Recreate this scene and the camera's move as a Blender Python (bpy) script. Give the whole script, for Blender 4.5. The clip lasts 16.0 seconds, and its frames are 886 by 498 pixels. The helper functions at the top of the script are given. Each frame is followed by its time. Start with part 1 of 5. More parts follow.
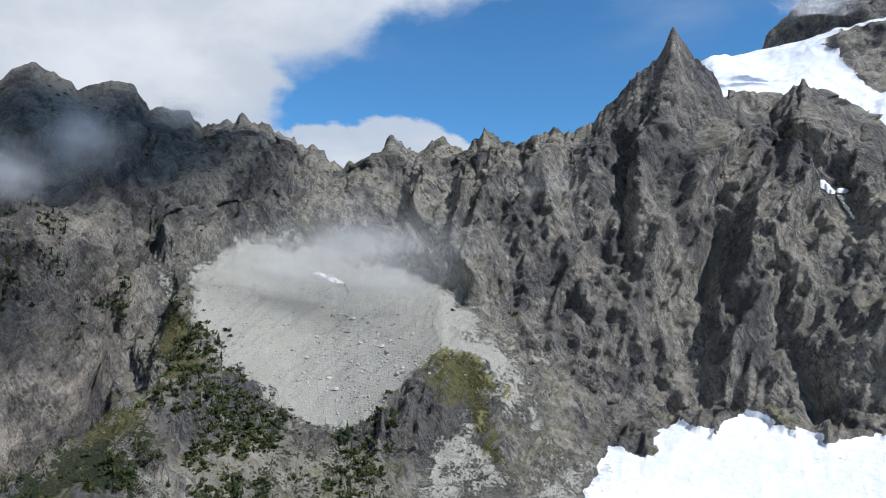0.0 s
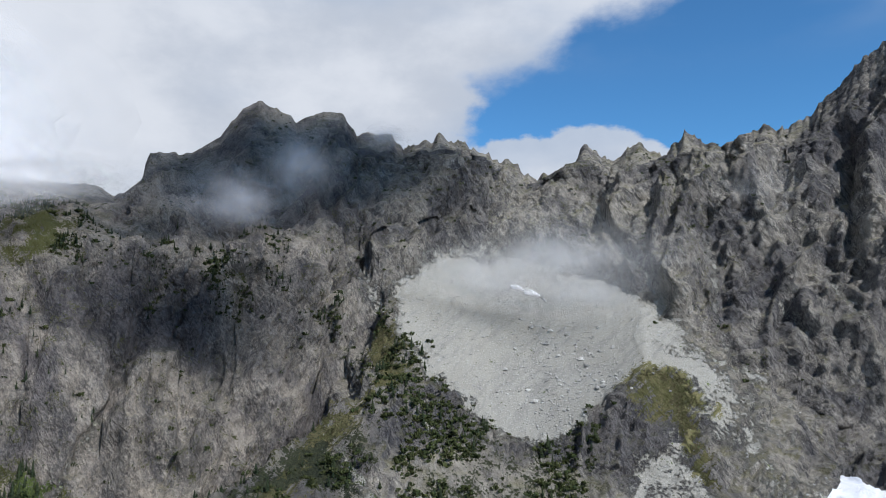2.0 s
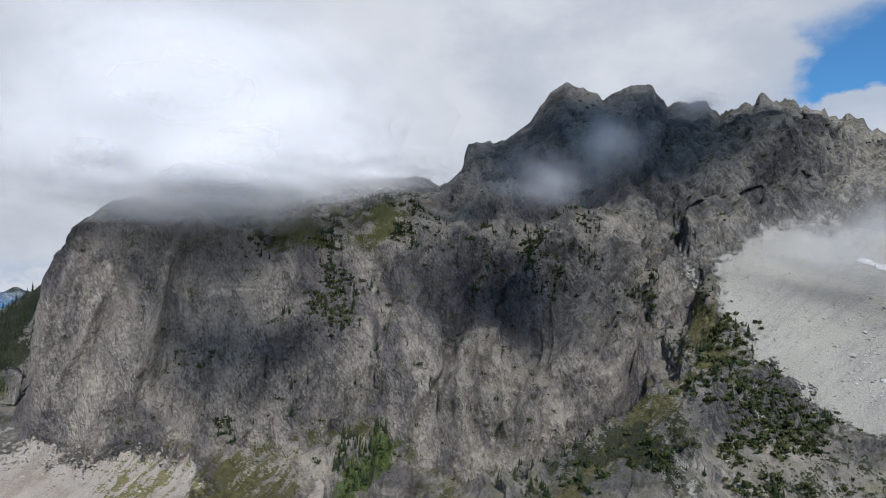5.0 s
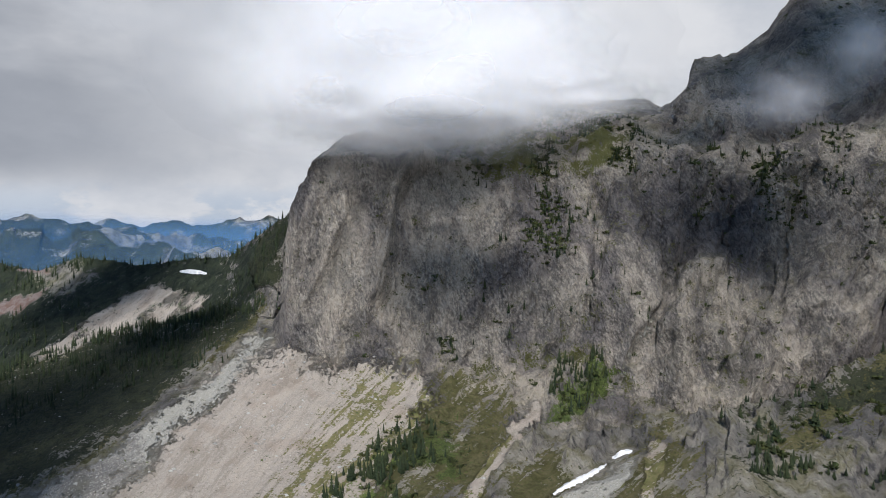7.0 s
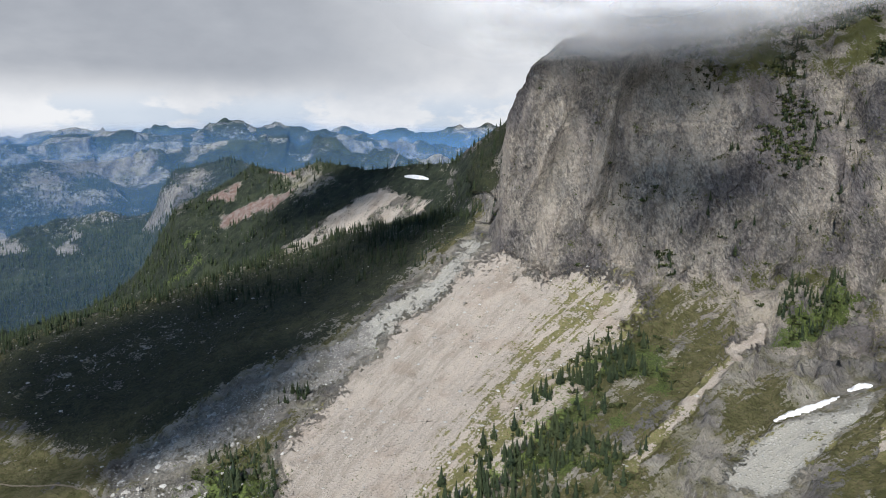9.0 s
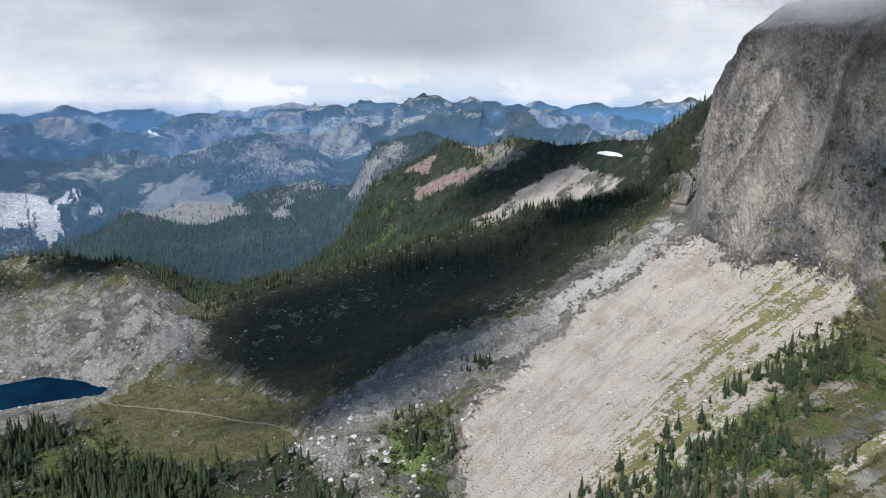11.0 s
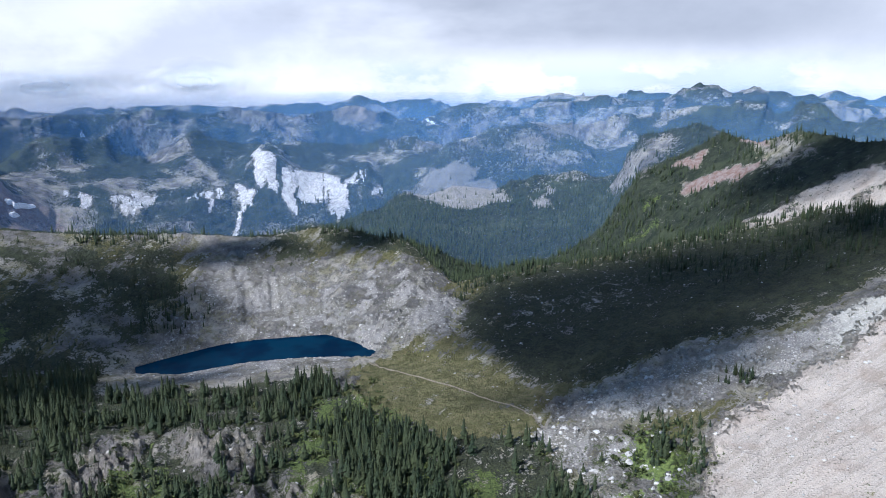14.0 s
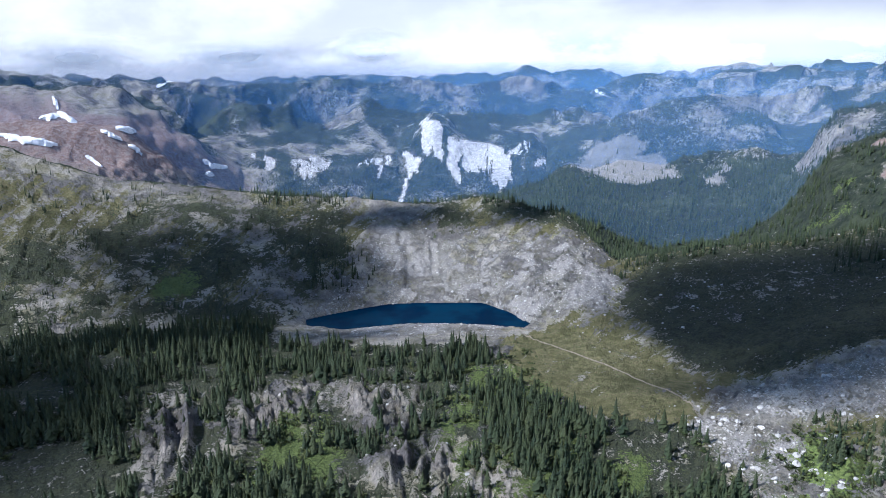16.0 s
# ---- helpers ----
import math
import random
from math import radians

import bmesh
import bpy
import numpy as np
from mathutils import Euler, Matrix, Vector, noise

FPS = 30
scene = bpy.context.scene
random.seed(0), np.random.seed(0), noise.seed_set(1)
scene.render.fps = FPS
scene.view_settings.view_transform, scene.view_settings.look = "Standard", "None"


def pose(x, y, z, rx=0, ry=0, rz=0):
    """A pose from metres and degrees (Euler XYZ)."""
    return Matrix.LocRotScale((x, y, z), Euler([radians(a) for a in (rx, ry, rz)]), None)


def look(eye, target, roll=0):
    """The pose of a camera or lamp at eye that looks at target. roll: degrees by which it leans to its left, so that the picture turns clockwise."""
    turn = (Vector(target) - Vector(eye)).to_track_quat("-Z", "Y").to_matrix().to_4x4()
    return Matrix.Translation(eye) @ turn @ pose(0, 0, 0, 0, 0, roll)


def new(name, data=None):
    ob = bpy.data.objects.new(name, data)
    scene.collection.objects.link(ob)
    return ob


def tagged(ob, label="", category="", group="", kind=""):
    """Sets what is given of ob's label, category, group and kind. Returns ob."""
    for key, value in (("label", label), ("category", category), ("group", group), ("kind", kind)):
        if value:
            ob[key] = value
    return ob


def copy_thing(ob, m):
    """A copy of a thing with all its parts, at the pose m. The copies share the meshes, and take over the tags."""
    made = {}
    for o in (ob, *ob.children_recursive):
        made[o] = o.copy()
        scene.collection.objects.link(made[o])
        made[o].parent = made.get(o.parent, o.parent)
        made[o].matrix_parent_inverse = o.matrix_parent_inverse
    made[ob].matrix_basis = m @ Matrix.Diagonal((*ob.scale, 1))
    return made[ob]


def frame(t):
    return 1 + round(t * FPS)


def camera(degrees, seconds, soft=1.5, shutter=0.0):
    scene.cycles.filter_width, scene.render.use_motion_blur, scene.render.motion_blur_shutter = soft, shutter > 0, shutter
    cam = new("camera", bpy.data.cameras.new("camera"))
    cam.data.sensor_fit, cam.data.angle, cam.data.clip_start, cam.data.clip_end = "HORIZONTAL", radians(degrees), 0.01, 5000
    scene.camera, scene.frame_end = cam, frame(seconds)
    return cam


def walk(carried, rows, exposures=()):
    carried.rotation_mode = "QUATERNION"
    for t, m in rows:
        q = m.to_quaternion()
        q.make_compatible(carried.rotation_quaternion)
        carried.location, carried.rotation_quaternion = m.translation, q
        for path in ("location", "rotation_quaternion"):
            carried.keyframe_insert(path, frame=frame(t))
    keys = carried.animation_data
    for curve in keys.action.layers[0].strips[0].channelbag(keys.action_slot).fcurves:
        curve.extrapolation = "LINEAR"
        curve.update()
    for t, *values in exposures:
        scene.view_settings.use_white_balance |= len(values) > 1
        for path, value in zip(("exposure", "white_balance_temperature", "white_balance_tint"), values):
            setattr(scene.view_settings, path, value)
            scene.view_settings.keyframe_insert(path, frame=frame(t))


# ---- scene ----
# ---- camera: hovers in one place and turns ----
cam = camera(64.3, 16.0, soft=0.9)
EYE_Z = 263.0
VIEWS = [
    (0.0, 0.00, 4.43), (0.5, 3.97, 4.74), (1.0, 7.94, 4.99), (1.5, 11.92, 5.27), (2.0, 15.87, 5.42),
    (2.5, 19.85, 5.43), (3.0, 23.95, 5.38), (3.5, 28.12, 5.33), (4.0, 32.53, 5.30),
    (4.5, 36.72, 4.75), (5.25, 43.15, 3.05), (6.0, 49.6, 1.2),
    (6.5, 53.96, -0.30), (7.0, 58.24, -2.18), (7.5, 62.57, -4.04), (8.0, 66.90, -5.91), (8.5, 71.26, -7.79),
    (9.0, 75.64, -9.63), (9.5, 79.88, -10.97), (10.2, 85.3, -11.7), (11.2, 92.4, -11.55), (12.0, 97.95, -11.50), (12.5, 101.47, -11.55),
    (13.0, 105.04, -11.63), (13.5, 108.54, -11.84), (14.0, 112.09, -12.36), (14.5, 115.59, -12.93),
    (15.0, 118.91, -13.52), (15.5, 122.13, -14.10), (16.0, 125.34, -14.68),
]
walk(cam, [(t, pose(0, 0, EYE_Z, 90 + pitch, 0, yaw)) for t, yaw, pitch in VIEWS],
     exposures=[(0.0, -0.05, 6050, 10), (4.0, -0.26, 6000, 11), (7.0, -0.18, 6350, 11), (9.0, 0.10, 6450, 10),
                (12.0, 0.30, 6000, 11), (16.0, 0.70, 5600, 14)])
# ---- light: sun through broken cloud ----
SUN_BEARING, SUN_HEIGHT = 238.0, 45.0      # degrees counter-clockwise from +y, degrees over the horizon


def bearing(az, el=0.0):
    a, e = radians(az), radians(el)
    return Vector((-math.sin(a) * math.cos(e), math.cos(a) * math.cos(e), math.sin(e)))


sun = new("sun", bpy.data.lights.new("sun", "SUN"))
sun.data.energy, sun.data.angle, sun.data.color = 4.9, radians(0.6), (1.0, 0.955, 0.90)
sun.matrix_world = look(bearing(SUN_BEARING, SUN_HEIGHT) * 2000, (0, 0, 0))


class Nodes:
    """Short ways to wire a node tree."""

    def __init__(self, tree):
        self.tree = tree
        tree.nodes.clear()

    def add(self, kind, **props):
        n = self.tree.nodes.new(kind)
        for k, v in props.items():
            if k == "op":
                n.operation = v
            elif k == "blend":
                n.blend_type = v
            elif k == "data":
                n.data_type = v
            elif k == "kind":
                n.noise_type = v
            elif k == "feature":
                n.feature = v
            elif k == "name":
                n.attribute_name = v
            elif k == "sky":
                n.sky_type = v
            else:
                n.inputs[k].default_value = v
        return n

    def link(self, a, b):
        self.tree.links.new(a, b)

    def val(self, x, socket):
        if isinstance(x, (int, float)):
            socket.default_value = x
        elif isinstance(x, tuple):
            socket.default_value = x if len(x) != 3 or len(socket.default_value) == 3 else (*x, 1.0)
        else:
            self.link(x, socket)

    def math(self, op, a, b=0.0, c=0.0, clamp=False):
        n = self.add("ShaderNodeMath", op=op)
        n.use_clamp = clamp
        for i, x in enumerate((a, b, c)):
            self.val(x, n.inputs[i])
        return n.outputs[0]

    def vec(self, op, a, b=(0.0, 0.0, 0.0)):
        n = self.add("ShaderNodeVectorMath", op=op)
        self.val(a, n.inputs[0])
        self.val(b, n.inputs[1])
        return n.outputs["Value"] if op in ("DOT_PRODUCT", "LENGTH", "DISTANCE") else n.outputs[0]

    def mix(self, f, a, b, blend="MIX"):
        n = self.add("ShaderNodeMix", data="RGBA", blend=blend)
        self.val(f, n.inputs[0])
        self.val(a, n.inputs[6])
        self.val(b, n.inputs[7])
        return n.outputs[2]

    def step(self, x, lo, hi):
        """A smooth step of x from lo to hi."""
        n = self.add("ShaderNodeMapRange")
        n.interpolation_type = "SMOOTHSTEP"
        self.val(x, n.inputs[0])
        n.inputs[1].default_value, n.inputs[2].default_value = lo, hi
        return n.outputs[0]

    def noise(self, vector, scale, detail=4.0, rough=0.55, warp=0.0, out=0):
        n = self.add("ShaderNodeTexNoise", Scale=scale, Detail=detail, Roughness=rough, Distortion=warp)
        self.link(vector, n.inputs["Vector"])
        return n.outputs[out]

    def scaled(self, vector, sx, sy, sz):
        return self.vec("MULTIPLY", vector, (sx, sy, sz))


scene.cycles.transparent_max_bounces = 64
world = bpy.data.worlds.new("sky")
scene.world = world
world.use_nodes = True
w = Nodes(world.node_tree)
coord = w.add("ShaderNodeTexCoord").outputs["Generated"]
sky = w.add("ShaderNodeTexSky", sky="NISHITA")
sky.sun_disc, sky.sun_elevation, sky.sun_rotation = False, radians(SUN_HEIGHT), radians(-SUN_BEARING)
sky.altitude, sky.air_density, sky.dust_density, sky.ozone_density = 1500, 1.0, 0.4, 2.0
blue = w.mix(1.0, sky.outputs[0], (0.072, 0.125, 0.150), "MULTIPLY")
sep = w.add("ShaderNodeSeparateXYZ")
w.link(coord, sep.inputs[0])
el = w.math("ARCSINE", sep.outputs[2])
az = w.math("ARCTAN2", w.math("MULTIPLY", sep.outputs[0], -1.0), sep.outputs[1])     # radians, as bearing()
wobble = w.noise(w.scaled(coord, 1.0, 1.0, 1.6), 5.0, 7.0, 0.56)
wob2 = w.noise(w.scaled(coord, 1.0, 1.0, 2.6), 2.2, 5.0, 0.5)
# the open blue stretch over the ridge, edged by a cloud bank that leans away
puffs = w.math("SUBTRACT", wobble, 0.5)
edge = w.math("ADD", w.math("SUBTRACT", 0.405, w.math("MULTIPLY", az, 0.25)), w.math("MULTIPLY", puffs, 0.17))
rim = w.math("ADD", w.math("SUBTRACT", 0.275, az), w.math("MULTIPLY", puffs, 0.30))
hole = w.math("MULTIPLY", w.step(w.math("SUBTRACT", edge, el), -0.012, 0.035), w.step(rim, -0.012, 0.030))
thin = w.math("MULTIPLY", w.step(wob2, 0.5, 0.72), w.step(el, 0.3, 0.45))
hole = w.math("MULTIPLY", hole, w.math("SUBTRACT", 1.0, w.math("MULTIPLY", thin, 0.5)))
# a fair-weather heap behind the notch
heap = w.vec("DISTANCE", w.scaled(coord, 1.0, 1.0, 2.1), (*bearing(5.2, 10.6).xy, bearing(5.2, 10.6).z * 2.1))
heap = w.step(w.math("ADD", heap, w.math("MULTIPLY", w.math("SUBTRACT", w.noise(w.scaled(coord, 1.0, 1.0, 1.6), 11.0, 7.0, 0.56), 0.5), 0.16)), 0.170, 0.150)
hole = w.math("MULTIPLY", hole, w.math("SUBTRACT", 1.0, heap))
# grey underside to the left, paler towards the horizon and round to the ridge
side = w.math("MULTIPLY", w.step(az, 1.08, 1.6), w.step(el, 0.025, 0.085))
streak = w.noise(w.scaled(coord, 1.0, 1.0, 3.0), 2.6, 5.0, 0.5)
curl = w.noise(w.scaled(coord, 1.0, 1.0, 2.2), 9.0, 6.0, 0.58)
grey = w.math("MULTIPLY", side, w.step(w.math("SUBTRACT", streak, w.math("MULTIPLY", w.step(az, 1.85, 2.5), 0.22)), 0.18, 0.56))
bank = w.mix(w.step(wobble, 0.34, 0.66), (0.62, 0.65, 0.70), (0.82, 0.83, 0.85))
bank = w.mix(w.math("MULTIPLY", w.step(az, 0.7, 0.5), w.math("MULTIPLY", w.step(wob2, 0.42, 0.62), 0.55)), bank, (0.44, 0.53, 0.66))
bank = w.mix(grey, bank, w.mix(curl, (0.30, 0.325, 0.37), (0.46, 0.485, 0.53)))
low = w.math("MULTIPLY", w.step(curl, 0.46, 0.56), w.math("MULTIPLY", w.step(el, 0.06, 0.02), w.step(az, 0.9, 1.1)))
bank = w.mix(w.math("MULTIPLY", w.step(az, 2.0, 2.5), 0.8), bank, w.mix(w.step(wobble, 0.34, 0.62), (0.47, 0.49, 0.54), (0.69, 0.70, 0.73)))
low = w.math("MULTIPLY", low, w.step(az, 2.4, 2.0))
bank = w.mix(w.math("MULTIPLY", low, 0.5), bank, (0.40, 0.52, 0.67))
tint = w.mix(hole, bank, blue)
# higher up the cloud breaks: grey undersides and blue between
gaps = w.step(w.noise(coord, 2.4, 5.0, 0.55), 0.40, 0.58)
tint = w.mix(w.step(el, 0.50, 0.80), tint, w.mix(gaps, (0.20, 0.22, 0.26), blue))
back = w.add("ShaderNodeBackground", Strength=1.0)
w.link(tint, back.inputs[0])
w.link(back.outputs[0], w.add("ShaderNodeOutputWorld").inputs[0])
# ---- materials ----
def material(name):
    m = bpy.data.materials.new(name)
    m.use_nodes = True
    n = Nodes(m.node_tree)
    n.out = n.add("ShaderNodeOutputMaterial")
    return m, n


def finish(n, colour, rough, bump=None, strength=0.5, distance=1.0, **more):
    b = n.add("ShaderNodeBsdfPrincipled")
    n.val(colour, b.inputs["Base Color"])
    n.val(rough, b.inputs["Roughness"])
    b.inputs["Specular IOR Level"].default_value = 0.25
    for k, v in more.items():
        n.val(v, b.inputs[k.replace("_", " ")])
    if bump is not None:
        u = n.add("ShaderNodeBump", Strength=strength, Distance=distance)
        n.link(bump, u.inputs["Height"])
        n.link(u.outputs[0], b.inputs["Normal"])
    n.link(b.outputs[0], n.out.inputs[0])
    return b


def make_terrain():
    """Rock, scree, turf, snow and forest floor, blended by the masks that the land carries."""
    m, n = material("mountain_land")
    p = n.add("ShaderNodeNewGeometry").outputs["Position"]
    tall = n.scaled(p, 1.0, 1.0, 0.3)
    fine = n.noise(p, 0.55, 5.0, 0.6)
    mid = n.noise(p, 0.09, 6.0, 0.62, 0.6)
    big = n.noise(p, 0.018, 4.0, 0.55)
    runs = n.noise(tall, 0.11, 5.0, 0.6, 0.8)
    up = n.add("ShaderNodeSeparateXYZ")
    n.link(n.add("ShaderNodeNewGeometry").outputs["Normal"], up.inputs[0])

    def joints(scale, width, sway, squash):
        """Thin dark joints between rock faces that lean with the slope."""
        v = n.add("ShaderNodeTexVoronoi", feature="DISTANCE_TO_EDGE", Scale=scale)
        off = n.add("ShaderNodeVectorMath", op="SCALE", Scale=sway)
        n.link(n.noise(p, scale * 0.9, 4.0, 0.6, 0.0, 1), off.inputs[0])
        n.link(n.vec("ADD", n.vec("MULTIPLY", slant, (1.0, 1.0, squash)), off.outputs[0]), v.inputs["Vector"])
        return n.step(v.outputs[0], width, 0.0)

    # rock frame that leans: faces and joints run down to one side
    parts = n.add("ShaderNodeSeparateXYZ")
    n.link(p, parts.inputs[0])
    slant_node = n.add("ShaderNodeCombineXYZ")
    n.link(n.math("ADD", parts.outputs[0], n.math("MULTIPLY", parts.outputs[2], 0.45)), slant_node.inputs[0])
    n.link(parts.outputs[1], slant_node.inputs[1])
    n.link(parts.outputs[2], slant_node.inputs[2])
    slant = slant_node.outputs[0]
    rugged = n.noise(n.scaled(slant, 1.0, 1.0, 0.55), 0.16, 9.0, 0.66, 0.35)
    slabs = n.noise(n.scaled(slant, 1.0, 1.0, 0.33), 0.045, 6.0, 0.58, 0.9)
    crisp = n.noise(n.scaled(slant, 1.0, 1.0, 0.7), 0.42, 8.0, 0.68, 0.2)
    # relief shading is put into the colour too: the bump below shares these noises
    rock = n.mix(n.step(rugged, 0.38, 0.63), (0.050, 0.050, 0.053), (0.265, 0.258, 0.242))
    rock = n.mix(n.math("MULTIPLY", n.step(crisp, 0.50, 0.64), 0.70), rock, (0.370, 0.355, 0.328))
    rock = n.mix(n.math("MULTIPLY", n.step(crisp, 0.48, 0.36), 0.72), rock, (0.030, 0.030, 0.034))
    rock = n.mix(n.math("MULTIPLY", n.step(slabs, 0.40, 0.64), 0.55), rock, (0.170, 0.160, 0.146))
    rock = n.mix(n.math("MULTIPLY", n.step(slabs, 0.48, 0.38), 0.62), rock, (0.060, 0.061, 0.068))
    rock = n.mix(n.math("MULTIPLY", n.step(runs, 0.56, 0.70), 0.40), rock, (0.240, 0.220, 0.196))
    split_here = n.math("MULTIPLY", joints(0.085, 0.05, 6.0, 0.40), n.step(n.noise(p, 0.04, 4.0, 0.6), 0.44, 0.60))
    hairs = n.math("MULTIPLY", joints(0.26, 0.07, 3.0, 0.55), n.step(n.noise(p, 0.09, 3.0, 0.6), 0.44, 0.60))
    rock = n.mix(n.math("MULTIPLY", n.math("MAXIMUM", split_here, n.math("MULTIPLY", hairs, 0.8)), 0.50), rock, (0.040, 0.040, 0.044))
    flecks = n.noise(p, 0.8, 5.0, 0.7)
    rock = n.mix(n.math("MULTIPLY", n.step(flecks, 0.55, 0.72), 0.35), rock, (0.33, 0.32, 0.30))
    rock = n.mix(n.math("MULTIPLY", n.step(flecks, 0.44, 0.30), 0.30), rock, (0.055, 0.055, 0.060))
    ledge = n.step(n.math("ADD", up.outputs[2], n.math("MULTIPLY", n.math("SUBTRACT", fine, 0.5), 0.5)), 0.56, 0.82)
    rubble = n.mix(n.step(n.noise(p, 0.05, 5.0, 0.65), 0.46, 0.60), (0.235, 0.226, 0.200), (0.125, 0.122, 0.060))
    rock = n.mix(n.math("MULTIPLY", ledge, 0.6), rock, rubble)
    stain = n.noise(n.scaled(p, 1.0, 1.0, 0.22), 0.035, 5.0, 0.6, 0.5)
    rock = n.mix(n.math("MULTIPLY", n.step(stain, 0.46, 0.64), 0.35), rock, (0.245, 0.230, 0.210))
    attr4 = n.add("ShaderNodeAttribute", name="cover_d")
    hue = n.add("ShaderNodeSeparateColor")
    n.link(attr4.outputs["Color"], hue.inputs[0])
    rock = n.mix(n.math("MULTIPLY", hue.outputs[0], 0.50), rock, n.mix(n.step(n.math("ADD", n.math("MULTIPLY", stain, 0.5), n.math("MULTIPLY", crisp, 0.5)), 0.40, 0.60), (0.090, 0.085, 0.083), (0.330, 0.295, 0.262)))
    zones = n.noise(n.scaled(p, 1.0, 1.0, 0.55), 0.0125, 5.0, 0.6, 0.8)
    rock = n.mix(1.0, rock, n.mix(n.step(zones, 0.38, 0.60), (0.74, 0.74, 0.79), (1.80, 1.75, 1.62)), "MULTIPLY")
    # rubble lies in the gullies
    debris = n.step(n.math("ADD", hue.outputs[2], n.math("MULTIPLY", n.math("SUBTRACT", mid, 0.5), 0.9)), 0.55, 0.85)
    rock = n.mix(n.math("MULTIPLY", debris, 0.60), rock, n.mix(n.step(fine, 0.35, 0.65), (0.175, 0.168, 0.145), (0.300, 0.288, 0.255)))
    small = n.add("ShaderNodeTexVoronoi", Scale=1.7)
    n.link(p, small.inputs["Vector"])
    bw = n.add("ShaderNodeRGBToBW")
    n.link(small.outputs["Color"], bw.inputs[0])
    grain = bw.outputs[0]
    pebble = n.add("ShaderNodeTexVoronoi", Scale=0.62)
    n.link(p, pebble.inputs["Vector"])
    which = n.add("ShaderNodeSeparateColor")
    n.link(pebble.outputs["Color"], which.inputs[0])
    stone = n.math("MULTIPLY", n.step(which.outputs[0], 0.66, 0.72), n.step(pebble.outputs["Distance"], 0.62, 0.30))
    grit = n.noise(p, 1.5, 4.0, 0.65)
    grain = n.math("ADD", n.math("MULTIPLY", grain, 0.45), n.math("MULTIPLY", n.step(grit, 0.3, 0.7), 0.55))

    attr1 = n.add("ShaderNodeAttribute", name="cover_a")
    attr2 = n.add("ShaderNodeAttribute", name="cover_b")
    attr3 = n.add("ShaderNodeAttribute", name="cover_c")

    def split(a):
        s = n.add("ShaderNodeSeparateColor")
        n.link(a.outputs["Color"], s.inputs[0])
        return s.outputs[0], s.outputs[1], s.outputs[2], a.outputs["Alpha"]

    turf, grey, tan, snow = split(attr1)
    wood_and_shade, red, chalk, moss = split(attr2)
    lush, path, blockfield, streak = split(attr3)
    ragged = n.math("ADD", n.math("MULTIPLY", n.math("SUBTRACT", mid, 0.5), 2.0), n.math("MULTIPLY", n.math("SUBTRACT", fine, 0.5), 1.5))
    ragged = n.math("ADD", ragged, n.math("MULTIPLY", n.math("SUBTRACT", crisp, 0.5), 1.5))

    def cover(mask, lo=0.36, hi=0.64, amount=1.0):
        return n.step(n.math("ADD", mask, n.math("MULTIPLY", ragged, amount)), lo, hi)

    # scree: pale blocks in finer rubble
    grey_c = n.mix(grain, (0.235, 0.230, 0.202), (0.430, 0.420, 0.372))
    grey_c = n.mix(n.math("MULTIPLY", n.step(big, 0.42, 0.6), 0.4), grey_c, (0.285, 0.276, 0.236))
    tan_c = n.mix(grain, (0.235, 0.210, 0.180), (0.450, 0.405, 0.350))
    tan_c = n.mix(n.math("MULTIPLY", n.step(n.noise(p, 0.035, 5.0, 0.6), 0.50, 0.66), 0.5), tan_c, (0.235, 0.185, 0.145))
    tan_c = n.mix(n.math("MULTIPLY", n.step(streak, 0.56, 0.78), 0.30), tan_c, (0.160, 0.138, 0.105))
    tan_c = n.mix(n.math("MULTIPLY", n.step(streak, 0.42, 0.20), 0.4), tan_c, (0.420, 0.365, 0.305))
    grey_c = n.mix(n.math("MULTIPLY", n.step(streak, 0.55, 0.85), 0.35), grey_c, (0.19, 0.19, 0.18))
    turf_c = n.mix(n.step(mid, 0.35, 0.65), (0.080, 0.080, 0.029), (0.185, 0.164, 0.080))
    turf_c = n.mix(n.math("MULTIPLY", n.step(fine, 0.4, 0.7), 0.5), turf_c, (0.105, 0.122, 0.034))
    floor_c = n.mix(n.step(n.math("ADD", n.math("MULTIPLY", fine, 0.5), n.math("MULTIPLY", mid, 0.5)), 0.40, 0.60), (0.022, 0.030, 0.018), (0.062, 0.070, 0.036))
    canopy_c = n.mix(n.step(n.noise(p, 0.075, 5.0, 0.7), 0.36, 0.64), (0.017, 0.027, 0.018), (0.044, 0.056, 0.033))
    canopy_c = n.mix(n.math("MULTIPLY", n.step(n.noise(p, 0.006, 5.0, 0.6), 0.52, 0.64), 0.45), canopy_c, (0.080, 0.098, 0.050))
    wood_c = n.mix(attr4.outputs["Alpha"], floor_c, canopy_c)
    lush_c = n.mix(n.step(fine, 0.35, 0.65), (0.058, 0.086, 0.024), (0.135, 0.175, 0.050))
    red_c = n.mix(n.step(mid, 0.4, 0.6), (0.235, 0.150, 0.122), (0.330, 0.272, 0.246))
    chalk_c = n.mix(n.step(runs, 0.40, 0.60), (0.50, 0.49, 0.47), (0.88, 0.86, 0.81))
    snow_c = n.mix(n.step(mid, 0.35, 0.7), (0.80, 0.84, 0.90), (0.93, 0.94, 0.95))
    block_c = n.mix(grain, (0.085, 0.083, 0.078), (0.310, 0.296, 0.272))
    block_c = n.mix(n.math("MULTIPLY", n.step(n.noise(p, 0.03, 5.0, 0.6), 0.45, 0.62), 0.6), block_c, (0.12, 0.115, 0.085))
    grey_c = n.mix(n.math("MULTIPLY", stone, 0.55), grey_c, (0.47, 0.46, 0.42))
